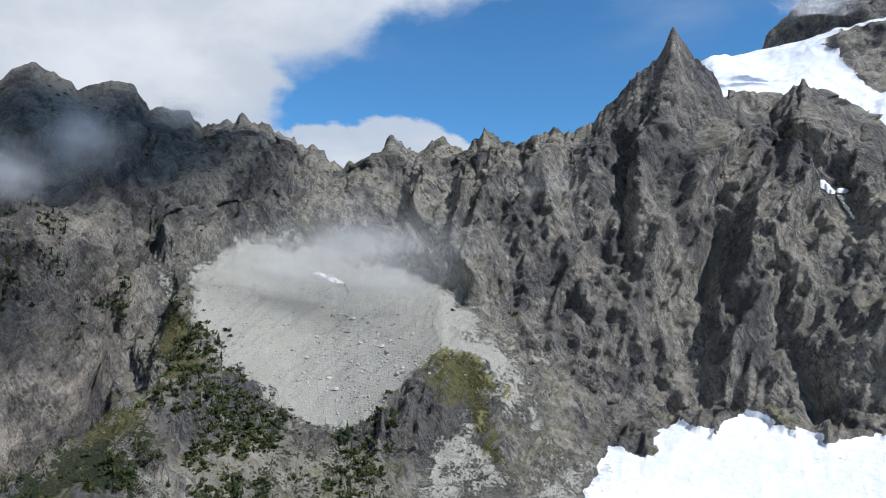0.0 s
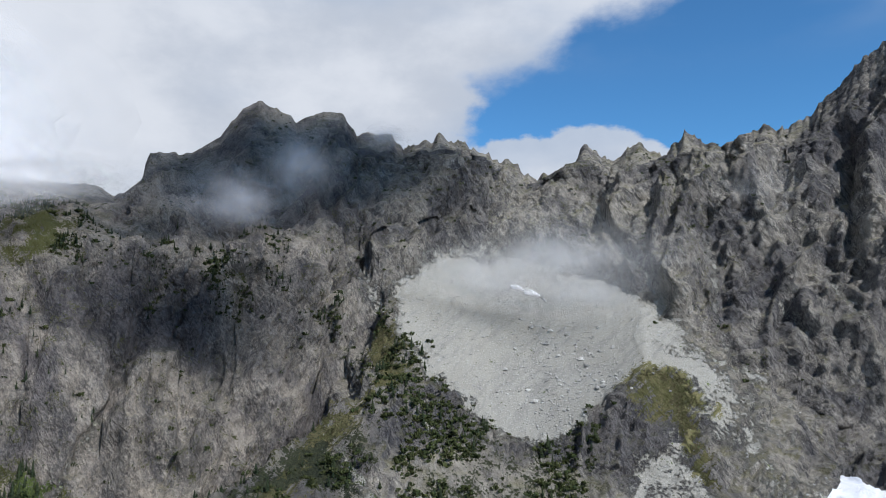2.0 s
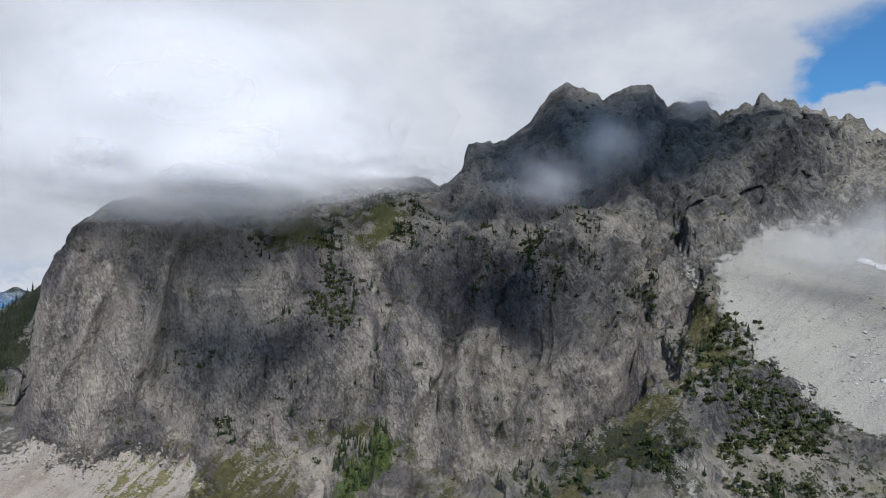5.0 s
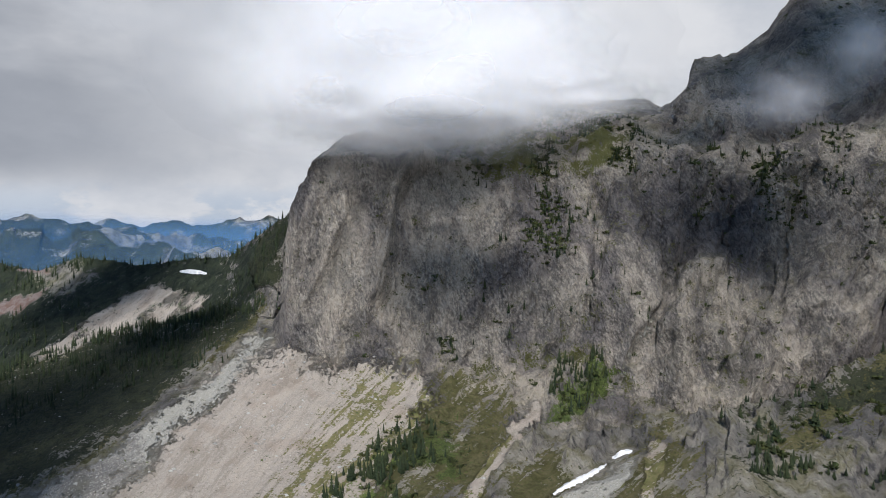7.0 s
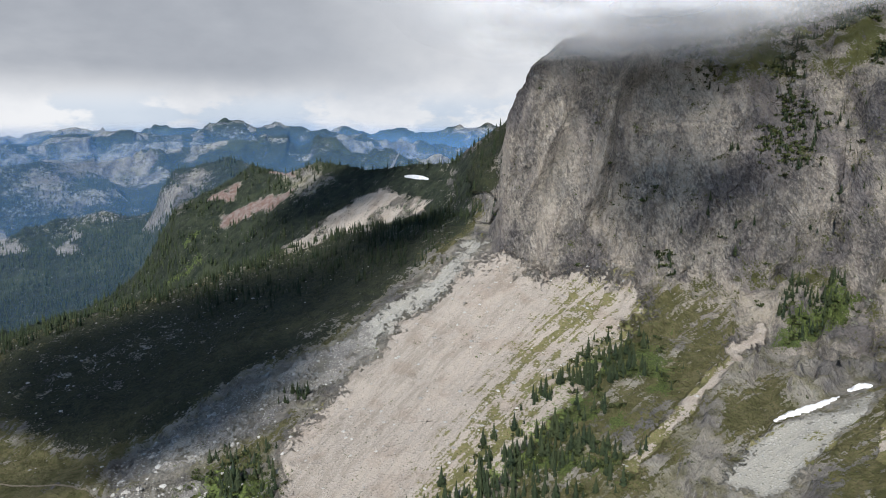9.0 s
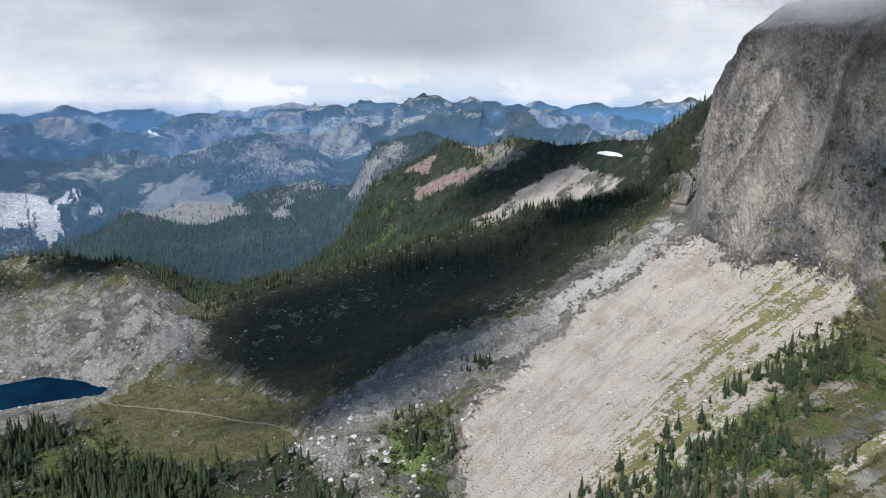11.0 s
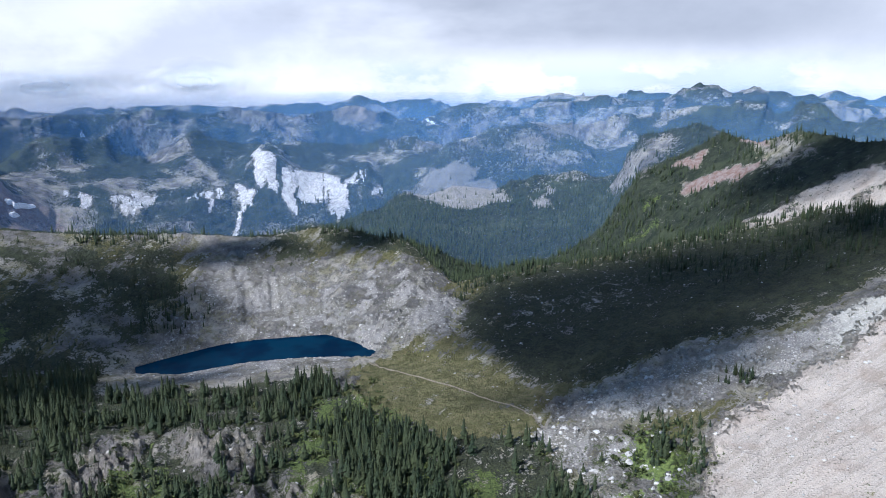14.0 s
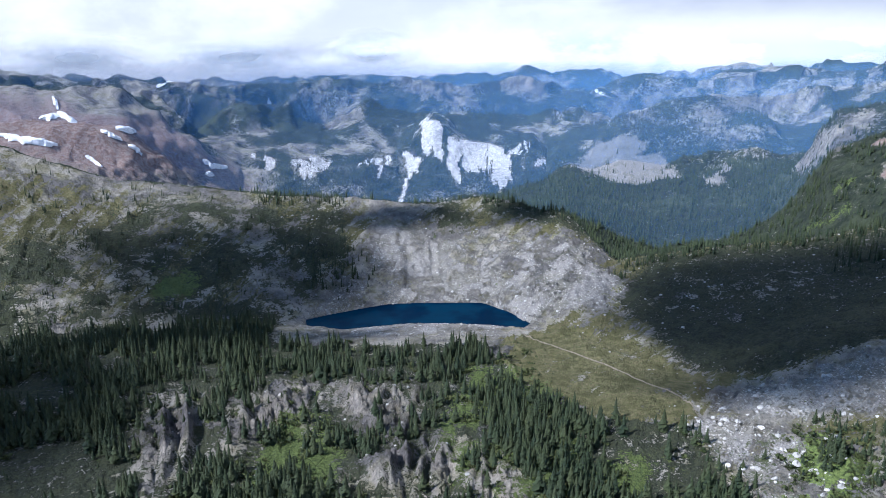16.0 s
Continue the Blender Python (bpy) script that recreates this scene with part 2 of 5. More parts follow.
    tan_c = n.mix(n.math("MULTIPLY", stone, 0.3), tan_c, (0.50, 0.45, 0.395))
    block_c = n.mix(n.math("MULTIPLY", stone, 0.85), block_c, (0.40, 0.38, 0.345))
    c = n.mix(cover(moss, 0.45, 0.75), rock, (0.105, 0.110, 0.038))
    c = n.mix(cover(red), c, red_c)
    k = cover(grey, 0.36, 0.64, 0.75)
    c = n.mix(k, c, grey_c)
    k2 = cover(tan, 0.36, 0.64, 0.75)
    c = n.mix(k2, c, tan_c)
    kb = cover(blockfield, 0.40, 0.60, 0.9)
    c = n.mix(kb, c, block_c)
    kc = cover(chalk, 0.44, 0.56, 0.8)
    c = n.mix(kc, c, chalk_c)
    turf = n.math("ADD", turf, n.math("MULTIPLY", n.math("SUBTRACT", streak, 0.5), n.math("MULTIPLY", n.math("MULTIPLY", turf, 3.0), n.math("SUBTRACT", 1.0, n.math("MULTIPLY", turf, 0.8)))))
    c = n.mix(cover(turf, 0.38, 0.60, 0.9), c, turf_c)
    # forest floor colour, also laid where the mask paints shade
    c = n.mix(cover(wood_and_shade, 0.40, 0.58, 1.0), c, wood_c)
    c = n.mix(cover(lush, 0.40, 0.60, 0.8), c, lush_c)
    c = n.mix(cover(path, 0.45, 0.6, 0.10), c, (0.33, 0.28, 0.21))
    ks = cover(snow, 0.46, 0.52, 0.12)
    c = n.mix(ks, c, snow_c)
    rough = n.math("SUBTRACT", 0.92, n.math("MULTIPLY", ks, 0.25))
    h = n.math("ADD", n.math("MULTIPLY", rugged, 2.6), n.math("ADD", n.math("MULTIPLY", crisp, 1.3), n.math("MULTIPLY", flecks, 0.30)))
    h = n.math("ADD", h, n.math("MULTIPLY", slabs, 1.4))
    h = n.math("SUBTRACT", h, n.math("MULTIPLY", split_here, 0.45))
    h = n.math("SUBTRACT", h, n.math("MULTIPLY", hairs, 0.16))
    loose = n.math("ADD", n.math("MAXIMUM", k, k2), kb, clamp=True)
    h2 = n.math("ADD", n.math("MULTIPLY", grain, 0.09), n.math("MULTIPLY", stone, 0.16))
    h = n.math("ADD", n.math("MULTIPLY", h, n.math("SUBTRACT", 1.0, loose)), n.math("MULTIPLY", h2, loose))
    h = n.math("MULTIPLY", h, n.math("SUBTRACT", 1.0, n.math("MULTIPLY", ks, 0.85)))
    finish(n, c, rough, h, 1.0, 3.2)
    return m


def make_water():
    m, n = material("lake_water")
    p = n.add("ShaderNodeNewGeometry").outputs["Position"]
    c = n.mix(n.step(n.noise(p, 0.02, 3.0), 0.4, 0.6), (0.001, 0.010, 0.026), (0.002, 0.019, 0.040))
    finish(n, c, 0.10, n.noise(p, 0.35, 3.0), 0.06, 0.3, Specular_IOR_Level=0.02, IOR=1.12)
    return m


def make_snow():
    m, n = material("old_snow")
    p = n.add("ShaderNodeNewGeometry").outputs["Position"]
    finish(n, n.mix(n.step(n.noise(p, 0.25, 5.0), 0.35, 0.7), (0.74, 0.75, 0.77), (0.92, 0.93, 0.94)), 0.7, n.noise(p, 0.6, 4.0), 0.4, 0.6)
    return m


def make_foliage(name, dark, light, warm):
    m, n = material(name)
    g = n.add("ShaderNodeNewGeometry")
    tone = n.add("ShaderNodeAttribute", name="tone").outputs["Fac"]
    own = n.add("ShaderNodeObjectInfo").outputs["Random"]
    c = n.mix(g.outputs["Random Per Island"], dark, light)
    c = n.mix(n.math("MULTIPLY", n.math("FRACT", n.math("ADD", tone, own)), 0.6), c, warm)
    finish(n, c, 0.75)
    return m


def make_bark():
    m, n = material("conifer_bark")
    p = n.add("ShaderNodeNewGeometry").outputs["Position"]
    finish(n, n.mix(n.noise(n.scaled(p, 3.0, 3.0, 0.6), 1.5, 4.0), (0.06, 0.05, 0.042), (0.17, 0.15, 0.13)), 0.9)
    return m


def make_boulder():
    m, n = material("boulder_stone")
    g = n.add("ShaderNodeNewGeometry")
    p = g.outputs["Position"]
    own = n.math("FRACT", n.math("ADD", g.outputs["Random Per Island"], n.add("ShaderNodeObjectInfo").outputs["Random"]))
    c = n.mix(own, (0.28, 0.275, 0.255), (0.52, 0.51, 0.475))
    c = n.mix(n.math("MULTIPLY", n.step(n.noise(p, 0.9, 4.0), 0.45, 0.7), 0.5), c, (0.13, 0.13, 0.12))
    finish(n, c, 0.9, n.noise(p, 1.6, 4.0), 0.6, 0.4)
    return m


def make_vapour(name, colour, density, grain, lo=0.30, hi=0.62):
    """Drifting cloud or haze: a thin scatterer that takes the light alike from all sides, torn by noise."""
    m, n = material(name)
    p = n.add("ShaderNodeNewGeometry").outputs["Position"]
    torn = n.step(n.noise(n.scaled(p, 1.0, 1.0, 1.5), grain, 6.0, 0.6, 0.4), lo, hi)
    soft = n.add("ShaderNodeAttribute", name="soft").outputs["Fac"]
    body = n.add("ShaderNodeBsdfDiffuse", Color=(*colour, 1.0), Normal=tuple(bearing(SUN_BEARING, 62.0)))
    mix = n.add("ShaderNodeMixShader")
    n.link(n.math("MULTIPLY", n.math("MULTIPLY", torn, soft), density, clamp=True), mix.inputs[0])
    n.link(n.add("ShaderNodeBsdfTransparent").outputs[0], mix.inputs[1])
    n.link(body.outputs[0], mix.inputs[2])
    n.link(mix.outputs[0], n.out.inputs[0])
    return m


LAND = make_terrain()
WATER = make_water()
NEEDLES = make_foliage("conifer_needles", (0.011, 0.022, 0.012), (0.031, 0.049, 0.021), (0.052, 0.064, 0.025))
SHRUB = make_foliage("shrub_leaves", (0.020, 0.034, 0.012), (0.056, 0.076, 0.022), (0.082, 0.088, 0.030))
BARK = make_bark()
STONE = make_boulder()
MIST = make_vapour("mist", (0.72, 0.722, 0.71), 0.10, 0.016, 0.24, 0.66)
BANK = make_vapour("cloud_bank", (0.93, 0.935, 0.95), 0.42, 0.012, 0.10, 0.5)
PUFF = make_vapour("shading_cloud", (0.7, 0.7, 0.7), 0.9, 0.009, 0.02, 0.30)
SNOW = make_snow()
WISP = make_vapour("wisp", (0.80, 0.80, 0.82), 0.17, 0.018, 0.28, 0.68)
THIN = make_vapour("thin_shading_cloud", (0.7, 0.7, 0.7), 0.44, 0.011, 0.30, 0.55)
# blue light scattered in far air, painted as the colour of the veil sheets
HAZE = make_vapour("painted_haze", (0.13, 0.30, 0.57), 1.0, 0.001, -1.0, 0.0)
# ---- the land: one sheet, lofted over the lines of foot, bench and crest ----
# Each line: (bearing, angle of sight from the hover point, distance in metres).
LINES = [
    [(-40, -86, 15), (320, -86, 15)],
    # foot of the near slopes
    [(-40, -17, 600), (-20, -17, 560), (0, -17, 520), (20, -17, 480), (35, -19, 420), (48, -28, 360), (60, -31, 350),
     (75, -33, 345), (90, -34, 340), (105, -36, 330), (125, -37, 320), (145, -36, 320), (165, -32, 360), (230, -36, 330), (320, -17, 600)],
    # rib crest, wooded near slope, outer edge of the near forest
    [(-40, -13.5, 640), (-12, -13.5, 600), (0, -12, 580), (9, -11.5, 560), (17, -9, 560), (21, -4.3, 600), (23, -6.4, 590),
     (27.3, -10.2, 555), (31.6, -13, 520), (35.5, -15.2, 480), (42, -19, 450), (50, -22, 430), (60, -22, 440), (70, -24, 430),
     (78, -26, 420), (90, -26.5, 430), (97, -26.5, 450), (104, -27, 450), (112, -27.5, 450), (117, -26, 480), (122, -22.5, 580),
     (130, -22.3, 600), (139, -21.8, 610), (145, -21.5, 600), (152, -21, 600), (165, -20, 620), (240, -25, 500), (320, -13.5, 640)],
    # upper edge of the snow, lip of the talus bowl, gully, near shore
    [(-40, -9, 800), (-32, -9, 800), (-22, -8.6, 790), (-18, -8.9, 770), (-12.5, -11, 700), (-9.7, -6.5, 730), (-4, -4, 680),
     (0, -4.2, 640), (3.8, -7.3, 610), (8.7, -10, 590), (12, -9, 600), (14, -7.1, 615), (17, -4.4, 640), (19.1, -2.3, 660),
     (21, -4.0, 660), (23, -7.4, 660), (27, -11, 640), (31.6, -14, 610), (35.5, -15.3, 600), (42, -15, 610), (45, -17, 560),
     (57, -16, 570), (66, -17, 550), (75, -20, 510), (82, -21.5, 500), (97, -23, 520), (102, -25, 500), (112, -22.5, 580),
     (118, -21.0, 665), (122, -20.8, 692), (128, -20.7, 696), (134, -21.0, 685), (137, -20.5, 703)],
    # foot of the walls, top of the talus, far shore
    [(-40, -7.5, 830), (-20, -8, 810), (-12.5, -8, 760), (-9.7, -5.5, 760), (-2.6, -1, 760), (0.2, 1.3, 790), (4, 3.1, 840),
     (8.4, 4, 870), (11.6, 4.8, 880), (14.2, 5.2, 870), (16.3, 4.7, 840), (20, 2.5, 780), (23, -3, 720), (27, -11.5, 670),
     (31.6, -14, 650), (35.5, -15, 630), (41.5, -14.3, 640), (44, -13.6, 630), (46, -10.6, 660), (52, -12.5, 640),
     (58, -11.6, 650), (61.5, -10.6, 660), (67, -11.3, 650), (70.7, -9.8, 680), (75, -10.6, 690), (83.2, -16.4, 600),
     (92.4, -19.6, 580), (102, -24.6, 520), (112, -21.5, 620), (118, -19.9, 715), (122, -19, 764), (130, -19.1, 760), (137, -20.0, 722)],
    # mid wall, cliff rim, wooded ridge, crest of the knoll
    [(-40, 3, 930), (-28, 5.5, 930), (-15, 6, 880), (-10, 4.5, 850), (0, 5, 860), (8.4, 6.5, 930), (16, 7.5, 920),
     (20, 6, 860), (23, 3.5, 820), (27, 3.5, 770), (32, 5.2, 745), (36, 2, 755), (40, 4.5, 770), (44, 5, 750), (50, 4, 750),
     (58, 5.2, 730), (66, 5.4, 710), (68.3, 4.6, 705), (69.6, 1.5, 700), (70.9, -6, 690), (71.7, -7.6, 760), (79.4, -7.8, 900),
     (82.3, -7.9, 930), (88, -9.5, 920), (97.2, -12.2, 890), (106.6, -14.1, 860), (111.2, -15.2, 850), (115.3, -11.7, 930),
     (121.8, -10.5, 980), (127.4, -11, 960), (139.2, -10, 1000), (150.6, -8.3, 1060), (157.4, -5.5, 1080)],
    # upper wall, hollows behind the ridges
    [(-40, 8, 1000), (-30, 8, 1000), (-22, 11, 960), (-18, 13, 930), (-14, 10, 920), (-10, 9.5, 910), (0, 9, 920), (8, 8.5, 980),
     (12, 10, 980), (16, 11, 960), (20, 10, 930), (25, 9, 900), (30, 8.5, 880), (34, 8, 870), (40, 6.5, 850), (44, 7, 830),
     (58, 6.3, 800), (66, 6, 780), (68.3, 4.2, 780), (69.6, 0, 770), (70.9, -6, 760), (72, -5, 800), (75, -6, 930),
     (79.4, -8.3, 960), (88, -11, 1000), (92.5, -14, 1050), (102, -16, 1200), (108, -17, 1250), (115, -14, 1200), (130, -13, 1200),
     (147, -11, 1250), (157, -7, 1200)],
]
# main crest: the jagged ridge and spire, then the massif, then the ridge that falls away to the valley
CREST_A = [(-40, 8, 1100), (-32.5, 11.1, 1100), (-30.6, 12.9, 1100), (-29.3, 14.3, 1100), (-27.5, 16.2, 1090), (-25.2, 14, 1080),
           (-22.1, 15.1, 1040), (-21.4, 17, 1030), (-19.5, 19.3, 1000), (-18.5, 20.9, 990), (-17.6, 19.3, 990), (-14.5, 16.4, 1000),
           (-11.8, 13.7, 1010), (-10, 14, 1020), (-6.5, 12.8, 1040), (-3.5, 13.9, 1040), (-1.9, 12.5, 1060), (0.4, 13.4, 1060),
           (2.3, 12.3, 1080), (4.4, 13.5, 1070), (6.2, 11.3, 1100), (8.3, 11.0, 1110), (10.8, 12.2, 1100), (12.1, 13.3, 1090),
           (16, 14.5, 1080), (19.1, 13.9, 1080), (20.3, 14.8, 1070), (23, 14.4, 1060), (24.2, 16.1, 1050), (26.9, 15.9, 1040),
           (27.9, 15.3, 1040), (30.8, 16.8, 1030)]
CREST_B = [(32, 16, 1030), (33.7, 13.8, 1020), (35.7, 12.2, 1010), (38.8, 12.1, 1000), (39.6, 8.6, 1010), (41, 8.8, 1020), (42.4, 9.4, 1010),
           (46, 9.6, 1000), (50, 9.8, 980), (58, 9, 950), (66, 7, 900), (68.3, 5.0, 880), (70, 1.1, 900), (72.7, -0.9, 950),
           (74.9, -2.7, 1000), (78, -2.9, 1080), (81.7, -3.3, 1150), (85.5, -2.6, 1250), (88.3, -3.5, 1300), (92.3, -2.2, 1500),
           (96.3, -3.2, 1550), (98.6, -7.3, 1600), (100, -8.2, 1650), (103, -7.8, 1900), (110, -9.5, 1800), (115, -9, 1900),
           (120, -12, 1700), (140, -11.5, 1500), (165, -8, 1400), (320, 8, 1100)]
LINES.append(CREST_A + CREST_B)
LINES += [
    # behind the main crest
    [(-40, 9, 1150), (-33, 9.5, 1180), (-27, 13, 1200), (-21.5, 14, 1150), (-19, 8, 1300), (0, 6, 1300), (35, 6, 1300), (45, 5, 1200),
     (60, 0, 1200), (69, -4, 1200), (75, -6, 1200), (82, -6, 1350), (88, -6, 1450), (92, -6, 1700), (97, -8, 1750), (100, -8.5, 1800),
     (103, -7.7, 2000), (107, -9.5, 1950), (110.2, -10.5, 1900), (113, -9.5, 1950), (115, -8.5, 2050), (118, -10, 2000),
     (122, -11.5, 2000), (135, -12.5, 2000), (145, -13, 1800), (155, -10, 1600), (165, -8, 1600), (320, 9, 1150)],
    # glacier head, forested knob, badlands, snow-streaked peak
    [(-40, 19.2, 1500), (-28.7, 18.8, 1500), (-25.3, 18.3, 1500), (-20.7, 18, 1450), (-19.5, 12, 1450), (-15, 5, 1500), (0, 4, 1600),
     (40, 4, 1500), (60, -3, 1500), (80, -5, 1800), (97, -6, 2100), (100, -5.5, 2200), (102, -3.4, 2300), (105.2, -2.7, 2350),
     (108, -3.2, 2300), (111.3, -4.1, 2250), (113, -6.5, 2250), (117, -7.6, 2500), (118.2, -6.4, 2500), (123.2, -6.2, 2500),
     (126, -4.7, 2550), (129, -7, 2500), (131, -6.2, 2500), (135, -7.0, 2450), (139, -8.0, 2350), (141.3, -8.4, 2250),
     (142.9, -7, 2240), (145.2, -5.4, 2250), (147.8, -3.7, 2280), (149.5, -1.8, 2300), (152.5, -1.6, 2320), (154.6, -2.1, 2300), (157, -1.9, 2320), (165, -2, 2320), (320, 19.2, 1500)],
    [(-40, 16, 1900), (-20, 10, 1900), (0, 2, 2400), (60, -4, 2400), (97, -4, 2600), (102, -4.5, 2700), (112, -5, 2800), (116, -4.5, 2900),
     (126, -4, 2900), (139, -5, 2800), (145, -6, 2700), (150, -5, 2500), (165, -5, 2500), (320, 16, 1900)],
    # far range
    [(-40, 24, 2300), (-30, 22.5, 2300), (-26, 19.5, 2300), (-24, 14, 2300), (-18, 4, 3000), (60, -3, 3300), (75.7, -2.4, 3400), (79.8, -1.6, 3400),
     (84.9, -0.1, 3400), (87, 0.0, 3400), (88.8, 0.5, 3400), (90.3, 0.1, 3400), (91.6, 0.7, 3400), (94.5, -0.3, 3450), (97.2, -0.9, 3500), (99.9, -0.5, 3500), (101.5, -1.0, 3500),
     (103.1, -0.7, 3500), (106.2, -1.2, 3500), (110.9, -0.9, 3500), (112.3, -1.6, 3500), (113.2, -2.2, 3450), (116.1, -2.3, 3400),
     (119.3, -1.4, 3300), (121.5, -1.6, 3300), (128.2, -2, 3300), (135.3, -1.5, 3300), (142, -1.9, 3300), (150, -1.4, 3300), (320, 24, 2300)],
    [(-40, 10, 3200), (-18, 0, 4000), (60, -3, 4000), (140, -3, 4000), (200, -3, 3800), (320, 10, 3200)],
    # horizon
    [(-40, -1, 4500), (60, -1, 4500), (68, -0.2, 4500), (72.1, -0.1, 4500), (78, -0.6, 4500), (81.9, -0.3, 4500), (90, -0.5, 4500), (97, -0.1, 4500),
     (99, -0.1, 4500), (103, -0.5, 4500), (107, -1, 4500), (111.4, -1.2, 4500), (113, -0.7, 4500), (114.8, -0.5, 4500), (118.8, -0.7, 4500),
     (121, -1.2, 4500), (140, -1.4, 4500), (165, -1.2, 4500), (320, -1, 4500)],
    [(-40, -2, 4900), (320, -2, 4900)],
]
ROWS = [6, 60, 50, 64, 110, 44, 86, 12, 70, 16, 46, 8, 12, 3]       # rows of the sheet from line to line
STEP = 0.14


def hashed(i, j, k, seed):
    h = (i * 374761393 + j * 668265263 + k * 1440662683 + seed * 974634437) & 0xFFFFFFFF
    h = ((h ^ (h >> 13)) * 1274126177) & 0xFFFFFFFF
    return ((h ^ (h >> 16)) & 0xFFFF) / 65535.0


def value_noise(p, seed=0):
    """Smooth noise from -1 to 1 at the points p (n, 3)."""
    f = np.floor(p)
    i = f.astype(np.int64)
    t = p - f
    t = t * t * t * (t * (t * 6 - 15) + 10)
    total = 0.0
    for a in (0, 1):
        wa = t[:, 0] if a else 1 - t[:, 0]
        for b in (0, 1):
            wb = wa * (t[:, 1] if b else 1 - t[:, 1])
            for c in (0, 1):
                total = total + wb * (t[:, 2] if c else 1 - t[:, 2]) * hashed(i[:, 0] + a, i[:, 1] + b, i[:, 2] + c, seed)
    return total * 2 - 1


def ridged(p, seed=0):
    return 1 - 2 * np.abs(value_noise(p, seed))


def facets(p, seed=0):
    """Broken faces: each cell of space carries a plane of its own tilt."""
    cell = np.floor(p - 0.5).astype(np.int64)
    best = np.full(len(p), 9.0)
    height = np.zeros(len(p))
    for a in (0, 1):
        for b in (0, 1):
            for c in (0, 1):
                i, j, k = cell[:, 0] + a, cell[:, 1] + b, cell[:, 2] + c
                q = p - np.stack([i, j, k], -1) - 0.5
                q = q - 0.8 * (np.stack([hashed(i, j, k, seed + m) for m in (1, 2, 3)], -1) - 0.5)
                dist = (q * q).sum(-1)
                tilt = np.stack([hashed(i, j, k, seed + m) for m in (4, 5, 6)], -1) - 0.5
                h = (q * tilt).sum(-1) * 2.2 + hashed(i, j, k, seed + 7) - 0.5
                height = np.where(dist < best, h, height)
                best = np.minimum(best, dist)
    return height


bearings = np.concatenate([np.arange(-38, 163.5, STEP), np.arange(164, 322, 3.0)])
columns = len(bearings)
line_el, line_r = [], []
for ln in LINES:
    a = np.array(ln, float)
    if a[-1, 0] < 300:
        a = np.vstack([a, [320, a[0, 1], a[0, 2]]])
    if a[0, 0] > -40:
        a = np.vstack([[-40, a[-1, 1], a[-1, 2]], a])
    line_el.append(np.interp(bearings, a[:, 0], a[:, 1]))
    line_r.append(np.interp(bearings, a[:, 0], a[:, 2]))
line_el, line_r = np.radians(np.array(line_el)), np.array(line_r)
teeth = np.stack([bearings, bearings * 0, bearings * 0], -1)
jag = 0.34 * ridged(teeth / 1.7, 41) + 0.24 * ridged(teeth / 0.62, 42) + 0.10 * ridged(teeth / 0.29, 43)
line_el[7] += np.radians(jag - 0.1) * np.clip((41 - bearings) / 3, 0.25, 1) * np.where((bearings > 20) & (bearings < 40), 0.45, 1) * (1 - 0.6 * np.exp(-((bearings + 18.5) / 1.2) ** 2))
line_el[11] += np.radians(0.25 * jag)
line_el[13] += np.radians(0.16 * ridged(teeth / 2.6, 44))
line_z = line_r * np.tan(line_el)

# rows between the lines
seg, part_t = [], []
for s, count in enumerate(ROWS):
    seg += [s] * count
    part_t += list(np.arange(count) / count)
seg.append(len(ROWS) - 1)
part_t.append(1.0)
seg, part_t = np.array(seg), np.array(part_t)
rows_n = len(seg)
tt = part_t[:, None]
R = line_r[seg] * (1 - tt) + line_r[seg + 1] * tt
Z = line_z[seg] * (1 - tt) + line_z[seg + 1] * tt
AZ = np.broadcast_to(bearings, R.shape)
SEG = np.broadcast_to(seg[:, None], R.shape)
EL = np.degrees(np.arctan2(Z, R))
ang = np.radians(AZ)
P = np.stack([-np.sin(ang) * R, np.cos(ang) * R, Z], -1)
base = P.reshape(-1, 3)
near_by = np.clip(800 / np.maximum(R, 400), 0.35, 1.3)
# ragged edges for all the outlines below
WAZ = AZ + near_by * sum(a * value_noise(base / s, k) for a, s, k in ((0.50, 46, 31), (0.34, 17, 32), (0.22, 7, 33))).reshape(R.shape)
WEL = EL + near_by * sum(a * value_noise(base / s, k) for a, s, k in ((0.45, 46, 34), (0.26, 17, 35), (0.16, 7, 36))).reshape(R.shape)


def outline(points, soft=0.35):
    """1 inside an outline of (bearing, angle of sight), 0 outside, soft at the edge."""
    px, py = WAZ.ravel(), WEL.ravel()
    q = np.array(points, float)
    soft = soft * 1.9 + 0.15 if soft > 0.16 else soft
    keep = np.nonzero((px > q[:, 0].min() - 1) & (px < q[:, 0].max() + 1) & (py > q[:, 1].min() - 1) & (py < q[:, 1].max() + 1))[0]
    x, y = px[keep], py[keep]
    inside = np.zeros(len(x), bool)
    near = np.full(len(x), 9.0)
    for (x0, y0), (x1, y1) in zip(q, np.roll(q, -1, 0)):
        if y0 != y1:
            inside ^= ((y0 > y) != (y1 > y)) & (x < (x1 - x0) * (y - y0) / (y1 - y0) + x0)
        dx, dy = x1 - x0, y1 - y0
        u = np.clip(((x - x0) * dx + (y - y0) * dy) / (dx * dx + dy * dy + 1e-9), 0, 1)
        near = np.minimum(near, np.hypot(x - x0 - u * dx, y - y0 - u * dy))
    out = np.zeros(px.shape)
    out[keep] = np.clip(0.5 + np.where(inside, near, -near) / (2 * soft), 0, 1)
    return out.reshape(AZ.shape)


